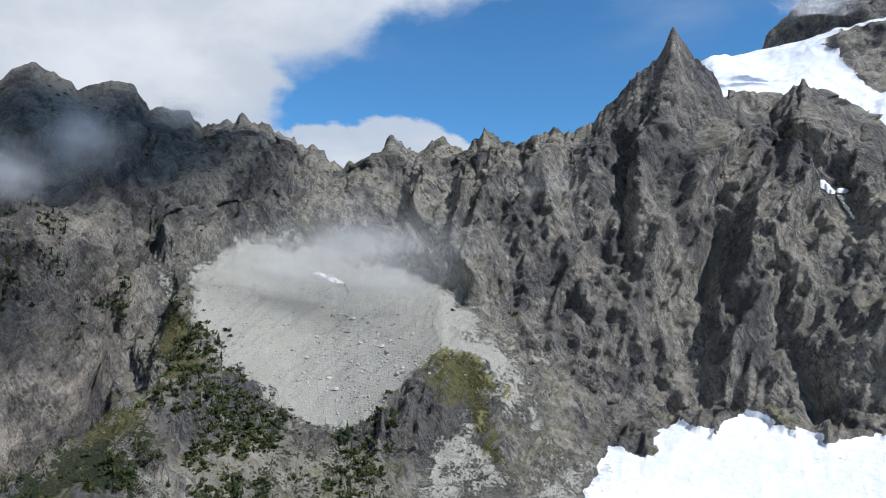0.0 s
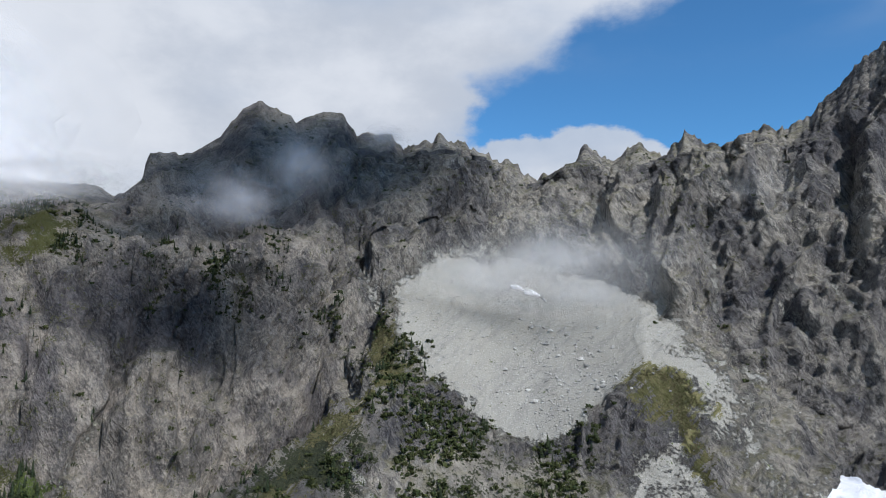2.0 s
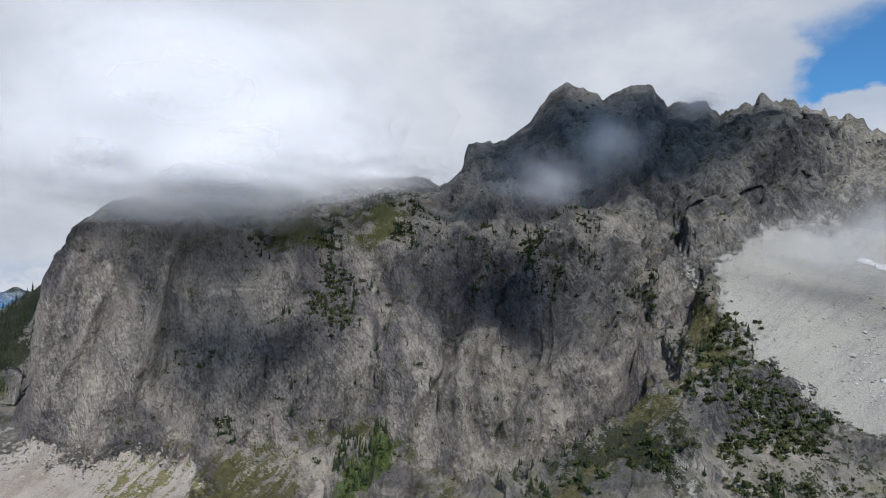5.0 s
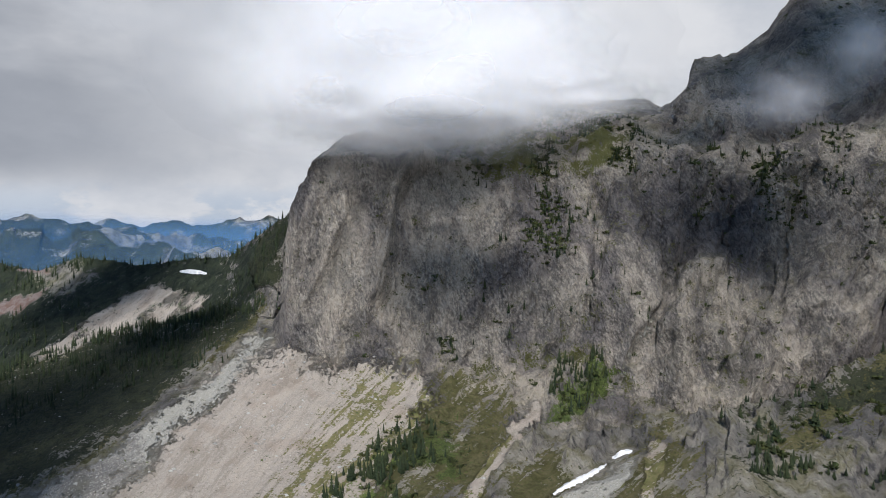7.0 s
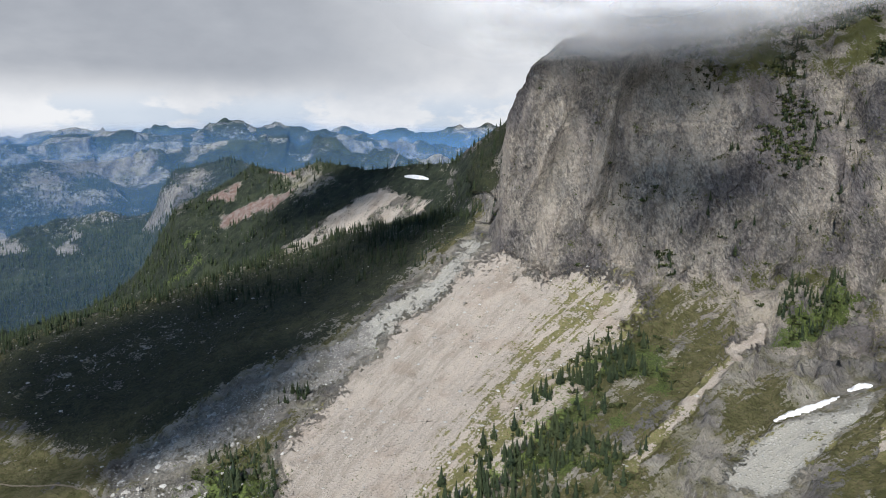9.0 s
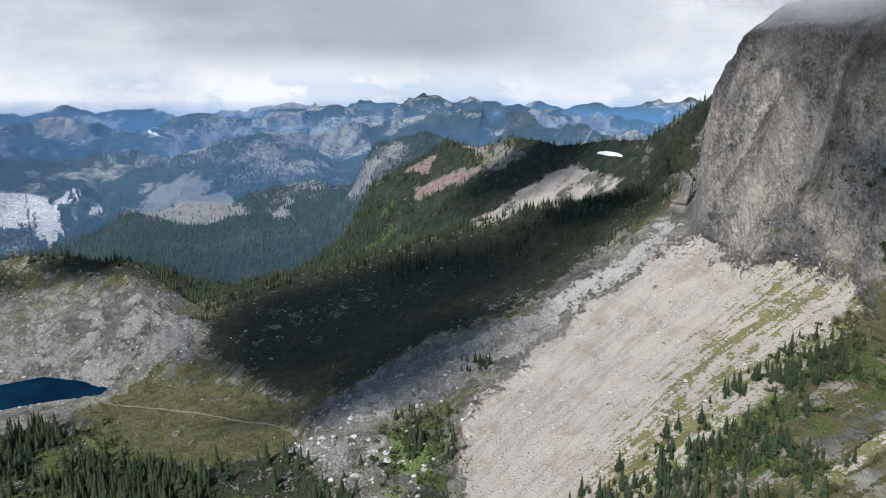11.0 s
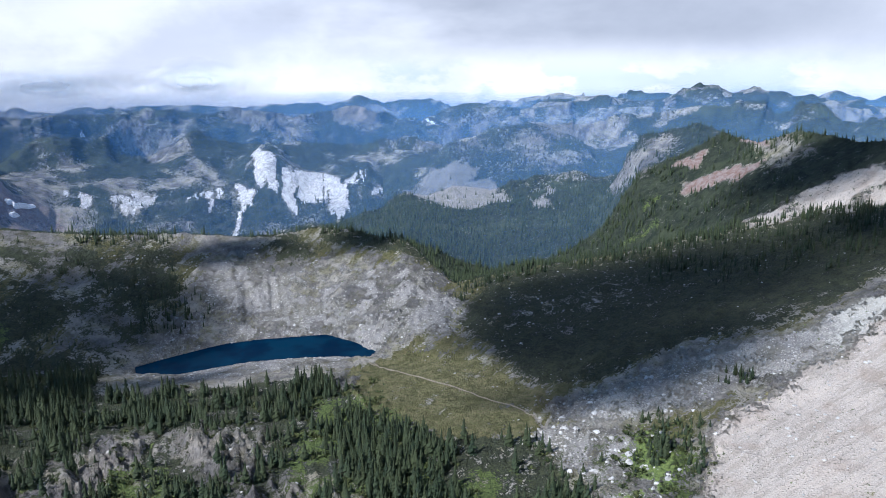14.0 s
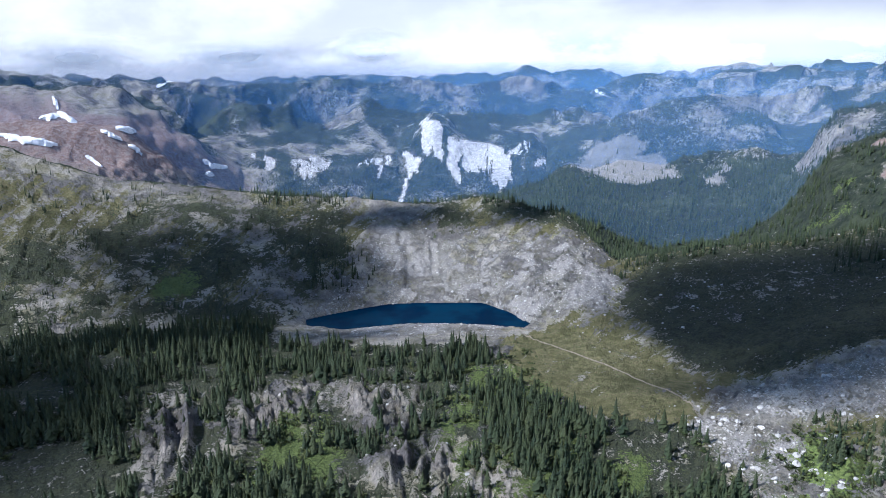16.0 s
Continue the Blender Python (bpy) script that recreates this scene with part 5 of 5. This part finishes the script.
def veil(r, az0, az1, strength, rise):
    """An upright sheet across the valley, the blue of far haze put into its colour."""
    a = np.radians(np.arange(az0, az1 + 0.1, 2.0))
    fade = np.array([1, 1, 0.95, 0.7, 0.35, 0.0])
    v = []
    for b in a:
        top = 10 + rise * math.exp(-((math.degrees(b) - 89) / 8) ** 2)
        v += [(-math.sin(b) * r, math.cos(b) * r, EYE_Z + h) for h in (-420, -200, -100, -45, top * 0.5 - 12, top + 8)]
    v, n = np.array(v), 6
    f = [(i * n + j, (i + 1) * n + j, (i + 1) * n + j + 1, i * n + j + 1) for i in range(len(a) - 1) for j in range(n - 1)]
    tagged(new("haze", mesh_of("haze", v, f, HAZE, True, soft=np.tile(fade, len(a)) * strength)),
           "blue sheet painted to stand in for haze over the far valley", "haze", "", "stuff")


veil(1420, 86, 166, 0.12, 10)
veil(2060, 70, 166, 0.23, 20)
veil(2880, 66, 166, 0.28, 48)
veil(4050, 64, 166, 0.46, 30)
# ---- trees, shrubs and stones ----
rng = np.random.default_rng(7)
cell_u = np.gradient(P, axis=1)
cell_v = np.gradient(P, axis=0)
AREA = np.abs(np.cross(cell_u[..., :2], cell_v[..., :2]))
AREA[:, bearings > 163] = 0
CLUMP = (0.5 + 0.5 * value_noise(base / 34, 61) + 0.35 * value_noise(base / 13, 62)).reshape(R.shape)


def scatter(density, cap=99999):
    """Places on the land, density in things per square metre seen from above."""
    count = rng.poisson(np.clip(density * AREA, 0, 3))[:-1, :-1]
    i, j = np.nonzero(count)
    reps = count[i, j]
    i, j = np.repeat(i, reps), np.repeat(j, reps)
    if len(i) > cap:
        pick = rng.choice(len(i), cap, replace=False)
        i, j = i[pick], j[pick]
    u, v = rng.random(len(i))[:, None], rng.random(len(i))[:, None]
    q = (P[i, j] * (1 - u) + P[i + 1, j] * u) * (1 - v) + (P[i, j + 1] * (1 - u) + P[i + 1, j + 1] * u) * v
    return q


def conifer_shape(whorls, blades, seed, slim=0.17):
    """Needle crown of height 1: drooping sprays in whorls round a leader, with gaps."""
    g = np.random.default_rng(seed)
    v, f = [], []
    for k in range(whorls):
        z = 0.10 + 0.86 * k / whorls
        reach = slim * (1 - 0.93 * (k / whorls) ** 1.15) * (0.8 + 0.4 * g.random())
        for b in range(blades):
            if g.random() < 0.10:
                continue
            a = 2 * math.pi * (b + 0.7 * g.random() + 0.5 * (k % 2)) / blades
            ln = reach * (0.65 + 0.55 * g.random())
            wd = ln * 0.42 + 0.012
            zz = z + 0.03 * (g.random() - 0.5)
            ca, sa = math.cos(a), math.sin(a)
            o = len(v)
            v += [(0.0, 0.0, zz + 0.055), (ca * ln * 0.6 - sa * wd, sa * ln * 0.6 + ca * wd, zz), (ca * ln, sa * ln, zz - 0.05),
                  (ca * ln * 0.6 + sa * wd, sa * ln * 0.6 - ca * wd, zz)]
            f += [(o, o + 1, o + 2), (o, o + 2, o + 3)]
    o = len(v)
    for k in range(5):
        a = 2 * math.pi * k / 5
        v.append((math.cos(a) * slim * 0.5, math.sin(a) * slim * 0.5, 0.06))
    v.append((0, 0, 1.03))
    f += [(o + k, o + (k + 1) % 5, o + 5) for k in range(5)]
    return np.array(v), np.array(f)


def shrub_shape(sprays, seed):
    """Low bush of upright leafy sprays on an uneven dome."""
    g = np.random.default_rng(seed)
    v, f = [], []
    for k in range(sprays):
        a, t = 2 * math.pi * g.random(), math.sqrt(g.random())
        c = np.array([math.cos(a) * t * 0.9, math.sin(a) * t * 0.9, 0.75 * math.sqrt(max(0, 1 - t * t)) * (0.6 + 0.5 * g.random())])
        e = g.normal(size=(3, 3)) * 0.22
        e[:, 2] = np.abs(e[:, 2]) * 0.8
        o = len(v)
        v += [tuple(c + e[0]), tuple(c + e[1]), tuple(c + e[2]), tuple(c * np.array([0.5, 0.5, 0.0]))]
        f += [(o, o + 1, o + 2), (o, o + 2, o + 3), (o, o + 3, o + 1)]
    return np.array(v), np.array(f)


def stone_shape(seed, level=1):
    v, f = ball(level)
    n0 = facets(v * 0.9 + seed * 7.3, seed) * 0.5 + value_noise(v * 1.3 + seed, seed) * 0.3
    return v * (1 + n0)[:, None] * np.array([1.0, 0.8, 0.62]), f


def joined(name, shapes, places, sizes, mat, label, category, sink=0.0, squash=(1.0, 1.0)):
    """Many alike things in one mesh of kind stuff."""
    vs, fs, ts, off = [], [], [], 0
    kind = rng.integers(0, len(shapes), len(places))
    turn = rng.random(len(places)) * 6.283
    for k, (sv, sf) in enumerate(shapes):
        m = np.nonzero(kind == k)[0]
        if not len(m):
            continue
        c, s = np.cos(turn[m])[:, None], np.sin(turn[m])[:, None]
        size = sizes[m][:, None]
        fat = rng.uniform(*squash, len(m))[:, None]
        x = (sv[None, :, 0] * c - sv[None, :, 1] * s) * size * fat + places[m, 0][:, None]
        y = (sv[None, :, 0] * s + sv[None, :, 1] * c) * size * fat + places[m, 1][:, None]
        z = (sv[None, :, 2] - sink) * size + places[m, 2][:, None]
        vs.append(np.stack([x, y, z], -1).reshape(-1, 3))
        fs.append((sf[None] + (np.arange(len(m)) * len(sv))[:, None, None]).reshape(-1, 3) + off)
        ts.append(np.repeat(rng.random(len(m)), len(sv)))
        off += len(m) * len(sv)
    v, f, t = np.concatenate(vs), np.concatenate(fs), np.concatenate(ts)
    me = bpy.data.meshes.new(name)
    me.vertices.add(len(v))
    me.vertices.foreach_set("co", v.astype(np.float32).ravel())
    me.loops.add(f.size)
    me.loops.foreach_set("vertex_index", f.astype(np.int32).ravel())
    me.polygons.add(len(f))
    me.polygons.foreach_set("loop_start", np.arange(0, f.size, 3, dtype=np.int32))
    me.update(calc_edges=True)
    me.attributes.new("tone", "FLOAT", "POINT").data.foreach_set("value", t.astype(np.float32))
    me.materials.append(mat)
    return tagged(new(name, me), label, category, "", "stuff")


NEAR_TREES = [conifer_shape(11, 6, 100 + k, 0.15 + 0.022 * k) for k in range(4)]
FAR_TREES = [conifer_shape(7, 5, 200 + k, 0.14 + 0.02 * k) for k in range(4)]
SHRUBS = [shrub_shape(18, 300 + k) for k in range(4)]
STONES = [stone_shape(k) for k in range(6)]


def heights(n, lo, hi):
    return lo + (hi - lo) * rng.random(n) ** 1.9


bare = over(M["block"], M["grey"], M["tan"], M["path"] * 2, M["snow"])
grove = np.clip((CLUMP - 0.30) * 2.4, 0, 1)
near_wood = M["wood_and_shade"] * over(zone(0, 1), zone(2, 3) * (AZ > 139.5) * (EL < -18.5)) * (1 - np.clip(over(bare, plain["block"]) * 1.5, 0, 0.93)) * np.clip((AZ - 88) / 3, 0, 1)
near_wood *= (1 - 0.85 * np.clip(M["turf"] * 2, 0, 1)) * (1 - 0.85 * np.clip(crags * 1.4, 0, 1))
near_wood *= 1 - 0.5 * np.clip(M["lush"] * 1.6, 0, 1) * (CLUMP < 0.66)
spots = scatter(near_wood * grove * 0.13)
close = (np.hypot(spots[:, 0], spots[:, 1]) < 425) & (spots[:, 0] < -200)
single = np.nonzero(close)[0][:170]
rest = np.ones(len(spots), bool)
rest[single] = False
joined("conifer_forest", NEAR_TREES, spots[rest], heights(rest.sum(), 4, 18), NEEDLES, "dark green conifer forest on the slope below the lake", "forest", 0.04, (0.9, 1.25))


def single_conifer(kind):
    """A conifer: an empty at its foot with trunk and crown."""
    ob = tagged(new("conifer"), "dark green subalpine conifer on the wooded slope", "tree", "conifers of the near slope")
    v, f = NEAR_TREES[kind]
    crown = new("crown", mesh_of("crown", v, f, NEEDLES, tone=np.full(len(v), 0.2 * kind)))
    crown.parent = ob
    tv, tf = [], []
    for k, (z, r) in enumerate(((-0.06, 0.022), (0.12, 0.017), (0.45, 0.010), (0.92, 0.002))):
        tv += [(math.cos(a) * r, math.sin(a) * r, z) for a in np.arange(6) * math.pi / 3]
        if k:
            tf += [(6 * k - 6 + i, 6 * k - 6 + (i + 1) % 6, 6 * k + (i + 1) % 6, 6 * k + i) for i in range(6)]
    trunk = new("trunk", mesh_of("trunk", tv, tf, BARK, True))
    trunk.parent = ob
    return ob


protos = {}
tall = heights(len(single), 8, 20)
for n0, k in enumerate(single):
    m = Matrix.Translation(spots[k]) @ Matrix.Rotation(rng.random() * 6.28, 4, "Z") @ Matrix.Diagonal((tall[n0] * 1.1, tall[n0] * 1.1, tall[n0], 1))
    if n0 % 4 not in protos:
        protos[n0 % 4] = single_conifer(n0 % 4)
        protos[n0 % 4].matrix_basis = m
    else:
        src = protos[n0 % 4]
        s = src.scale
        copy_thing(src, m @ Matrix.Diagonal((1 / s.x, 1 / s.y, 1 / s.z, 1)))

# ridge tops, benches, far woods
crest_trees = zone(4, 5) * over(strip([(72, -6.5), (79.4, -7.9), (82.3, -8), (88, -9.6), (97.2, -12.4), (106.6, -14.2), (110, -15.2)], 0.45, 0.3),
                                0.45 * outline([(72, -4), (79, -7.8), (88, -9.8), (97, -12.4), (95, -14.6), (88, -13.2), (82, -11.8), (76, -9.8)], 0.4))
s1 = scatter(crest_trees * 0.040 * (0.4 + CLUMP))
joined("ridge_conifers", FAR_TREES, s1, heights(len(s1), 6, 15), NEEDLES, "dark conifers along the shaded ridge", "trees", 0.04)
top = zone(6, 7) * over(strip([(70.2, 0.9), (72.7, -1), (75, -2.8)], 0.5, 0.3), strip([(75, -2.8), (78.2, -2.9), (81.7, -3.4), (85.5, -2.8), (88.3, -3.6), (92.3, -2.4), (96.3, -3.4)], 0.35, 0.3),
                        0.6 * outline([(70, 0.5), (75, -3), (75, -6), (72.5, -6.5), (71, -4)], 0.3))
s1 = scatter(top * 0.026 * (0.3 + CLUMP))
joined("skyline_conifers", FAR_TREES, s1, heights(len(s1), 6, 14), NEEDLES, "conifers along the skyline of the falling ridge", "trees", 0.04)
knolls = zone(4, 5) * over(strip([(112, -13.4), (115, -11.9), (118.6, -10.9), (121.8, -10.7)], 0.45, 0.3), strip([(133.4, -10.6), (136.6, -10.5), (140, -10.3)], 0.4, 0.3),
                           0.5 * outline([(134, -14), (131, -17), (135, -18), (138, -15)], 0.4), 0.6 * strip([(111.4, -16.6), (109, -15.4)], 0.5, 0.3))
s1 = scatter(knolls * 0.034 * (0.4 + CLUMP))
joined("knoll_conifers", FAR_TREES, s1, heights(len(s1), 5, 13), NEEDLES, "low dark conifers on the rocky knoll", "trees", 0.04)
deep = (zone(5, 8) * np.clip((AZ - 93) / 4, 0, 1) * np.clip((142 - AZ) / 3, 0, 1) + zone(6, 6) * np.clip((AZ - 84) / 5, 0, 1) * 0.7)
deep *= np.clip(M["wood_and_shade"] * 1.3, 0, 1) * (1 - over(M["red"], M["chalk"])) * np.clip((CLUMP - 0.12) * 3, 0, 1) * np.clip((2600 - R) / 300, 0, 1)
s1 = scatter(deep * 0.013, 15000)
joined("valley_forest", [conifer_shape(4, 5, 400 + k, 0.22) for k in range(3)], s1, heights(len(s1), 8, 18), NEEDLES, "blue-green conifer forest filling the valley", "forest", 0.04)
heath = zone(3, 4) * np.clip((AZ - 138) / 3, 0, 1) * np.clip((CLUMP - 0.55) * 4, 0, 1) * (1 - bare)
s1 = scatter(heath * 0.012)
joined("slope_conifers", FAR_TREES, s1, heights(len(s1), 5, 12), NEEDLES, "clumps of small conifers on the heath slope", "trees", 0.04)
wedge = zone(0, 3) * over(outline([(62, -17), (57.5, -17.5), (58, -21), (62, -28), (70, -34), (82, -34), (76, -29), (70, -24)], 0.5),
                          outline([(44.8, -9.5), (46.4, -10.5), (48.2, -13), (49.8, -15.6), (47.5, -16), (45.2, -13)], 0.3))
s1 = scatter(wedge * 0.06 * np.clip((CLUMP - 0.36) * 4, 0, 1))
joined("gully_conifers", NEAR_TREES, s1, heights(len(s1), 5, 15), NEEDLES, "conifers on the grassy gully below the cliff", "trees", 0.04)
clus = zone(1, 4) * over(strip([(87.2, -21.1), (88.8, -21.4)], 0.5, 0.2), 0.8 * outline([(94.5, -25), (90, -25.3), (90.5, -27.5), (94.6, -28)], 0.3))
s1 = scatter(clus * 0.05)
joined("scree_conifers", NEAR_TREES, s1, heights(len(s1), 5, 12), NEEDLES, "small stand of conifers on the scree", "trees", 0.04)
face = zone(3, 7) * over(0.9 * outline([(58.5, 6.8), (52, 7.6), (44.5, 7.2), (42, 4.2), (48, 2.8), (55, 3.2)], 0.6), outline([(35, 3), (32.5, 5.8), (29, 5.2), (29, 1.5), (33, 0)], 0.5),
                         outline([(52.6, 2.8), (48.5, 2.2), (46.6, -3), (50, -4.6), (53, -2)], 0.5), 0.8 * strip([(58.2, -8.5), (57.6, -10.8)], 0.5, 0.3),
                         0.7 * outline([(28, -1), (25, 0), (23.5, -3), (27, -5)], 0.5), 0.5 * outline([(40, 3), (36.5, 4.5), (36, 0), (39, -3)], 0.5))
slope_area = np.linalg.norm(np.cross(cell_u, cell_v), axis=-1) / np.maximum(AREA, 0.05)
s1 = scatter(np.clip(face + 0.10 * outline([(59, 5), (40, 5), (40, -9), (57, -9)], 1.0) * zone(4, 5), 0, 1) * 0.042 * np.clip((CLUMP - 0.40) * 4, 0, 1) * np.minimum(slope_area, 6))
joined("ledge_conifers", FAR_TREES, s1, heights(len(s1), 3.5, 10), NEEDLES, "scrubby conifers on the cliff ledges", "trees", 0.05, (1.1, 1.7))
s1 = scatter(np.clip(face + 0.12 * M["moss"] * zone(3, 6) * (1 - loose), 0, 1) * 0.05 * np.clip((CLUMP - 0.35) * 4, 0, 1) * np.minimum(slope_area, 6))
joined("ledge_shrubs", SHRUBS, s1, heights(len(s1), 1.5, 4.5), SHRUB, "dark green shrubs on the cliff ledges", "shrubs", 0.1)
lip = zone(0, 3) * over(outline([(3, -7.2), (6, -10), (9, -10.8), (12, -9.5), (15, -7.5), (18, -6), (19.5, -8), (18.5, -18), (4, -18), (5, -12)], 0.4),
                        0.6 * outline([(20.8, -0.4), (18.4, -2), (17, -5.5), (19, -9), (24, -9.5), (30, -14), (34, -17), (30, -17.5), (22, -12)], 0.5))
s1 = scatter(lip * 0.085 * np.clip((CLUMP - 0.22) * 4, 0, 1))
joined("lip_shrubs", SHRUBS, s1, heights(len(s1), 1.8, 5.0), SHRUB, "dense dark shrubs on the lip below the talus", "shrubs", 0.1)
s1 = scatter(lip * 0.018 * np.clip((CLUMP - 0.38) * 4, 0, 1))
joined("lip_conifers", NEAR_TREES, s1, heights(len(s1), 5, 12), NEEDLES, "small conifers on the lip below the talus", "trees", 0.04, (1.0, 1.5))
under = over(M["lush"] * zone(0, 3), 0.45 * near_wood)
s1 = scatter(under * 0.035 * np.clip((CLUMP - 0.25) * 3, 0, 1) * 1.7, 8000)
joined("undergrowth", SHRUBS, s1, heights(len(s1), 0.9, 3.6), SHRUB, "bright green shrubs between the conifers", "shrubs", 0.1, (1.0, 1.5))

s1 = scatter(zone(0, 3) * outline([(23, -8.5), (27, -10.5), (33, -14), (36, -16), (35, -20), (24, -18), (21, -12)], 0.5) * 0.02 * np.clip((CLUMP - 0.36) * 4, 0, 1))
joined("rib_conifers", NEAR_TREES, s1, heights(len(s1), 4, 10), NEEDLES, "small conifers on the grassy rib", "trees", 0.04, (1.0, 1.5))

# old snow in hollows and gullies: thin lenses draped on the land
TRUE_EL = np.degrees(np.arctan2(P[..., 2] - EYE_Z, np.hypot(P[..., 0], P[..., 1])))


def snow_patch(points, width, lo, hi, label):
    pts = np.array(points, float)
    step = np.concatenate([[0], np.cumsum(np.hypot(*np.diff(pts, axis=0).T))])
    nu, nv = max(8, int(step[-1] / 0.12)), 7
    rows = np.nonzero((seg >= lo) & (seg <= hi))[0]
    soft_k = np.array([0.1, 0.2, 0.4, 0.2, 0.1])
    sway = np.convolve(rng.normal(size=nu + 5), soft_k, "valid")
    swell = np.convolve(rng.random(nu + 5), soft_k, "valid")
    v = []
    for i in range(nu + 1):
        u = i / nu
        a0, e0 = np.interp(u * step[-1], step, pts[:, 0]), np.interp(u * step[-1], step, pts[:, 1])
        wide_u = width * (0.25 + 0.75 * math.sin(math.pi * u) ** 0.6) * (0.7 + 0.6 * swell[i])
        shift = 0.30 * width * sway[i]
        for j in range(nv):
            w0 = 2 * j / (nv - 1) - 1
            col = int(np.argmin(np.abs(bearings - a0)))
            row = rows[int(np.argmin(np.abs(TRUE_EL[rows, col] - (e0 + w0 * wide_u + shift))))]
            q = P[row, col].copy()
            q[2] += 0.004 * np.hypot(*q[:2]) * (1 - w0 * w0) * math.sin(math.pi * min(max(u, 0.02), 0.98)) ** 0.5 - 0.3 * (abs(w0) > 0.9)
            q[:2] *= 1 - 0.0025
            v.append(q)
    f = [(i * nv + j, (i + 1) * nv + j, (i + 1) * nv + j + 1, i * nv + j + 1) for i in range(nu) for j in range(nv - 1)]
    v = np.array(v)
    centre = v.mean(0)
    ob = new("snow_patch", mesh_of("snow_patch", v - centre, f, SNOW, True))
    ob.location = centre
    tagged(ob, label, "snow", "patches of old snow")


for line, width, lo, hi, label in PATCHES:
    snow_patch(line, width, lo, hi, label)

# loose stones
talus = zone(2, 4) * M["grey"] * np.clip((22 - AZ) / 2, 0, 1)
s1 = scatter(talus * (0.010 + 0.05 * outline([(8.5, -2), (3, -3), (2, -6), (6, -9), (10, -7)], 1.0)) * (0.4 + CLUMP) * 2.2, 6000)
joined("talus_stones", STONES, s1, 0.5 + 1.7 * rng.random(len(s1)) ** 4, STONE, "pale grey stones strewn over the talus", "stones", 0.2)
field = zone(0, 5) * np.clip(over(M["block"], 0.35 * M["tan"] * zone(0, 3), 0.6 * M["grey"] * np.clip((AZ - 72) / 3, 0, 1)), 0, 1)
s1 = scatter(field * 0.04 * (0.3 + CLUMP), 14000)
joined("scree_stones", STONES, s1, 0.4 + 2.0 * rng.random(len(s1)) ** 5, STONE, "pale blocks scattered over scree and boulder shores", "stones", 0.2)
s1 = scatter(zone(3, 4) * M["turf"] * (AZ > 80) * (AZ < 114) * 0.004, 900)
joined("meadow_stones", STONES, s1, 0.4 + 1.2 * rng.random(len(s1)) ** 3, STONE, "pale stones dotted over the shaded grass slope", "stones", 0.2)

big_stones = [stone_shape(k + 20, 2) for k in range(4)]
boulder_meshes = [mesh_of("boulder", v, f, STONE, False, tone=np.zeros(len(v))) for v, f in big_stones]
pick = scatter(zone(2, 4) * outline([(9, -1), (3, -2), (1.5, -5), (6, -8.5), (11, -7)], 0.5) * 0.006 + zone(0, 3) * M["block"] * (AZ > 90) * (AZ < 107) * 0.005, 130)
for k, q in enumerate(pick):
    ob = tagged(new("boulder", boulder_meshes[k % 4]), "pale grey angular boulder resting on the rubble", "boulder", "boulders on the rubble")
    size = 1.0 + 1.6 * rng.random() ** 2 if q[0] < -150 else 1.2 + 2.2 * rng.random() ** 2
    ob.matrix_world = Matrix.Translation(q) @ Matrix.Rotation(rng.random() * 6.28, 4, "Z") @ Matrix.Scale(size, 4)
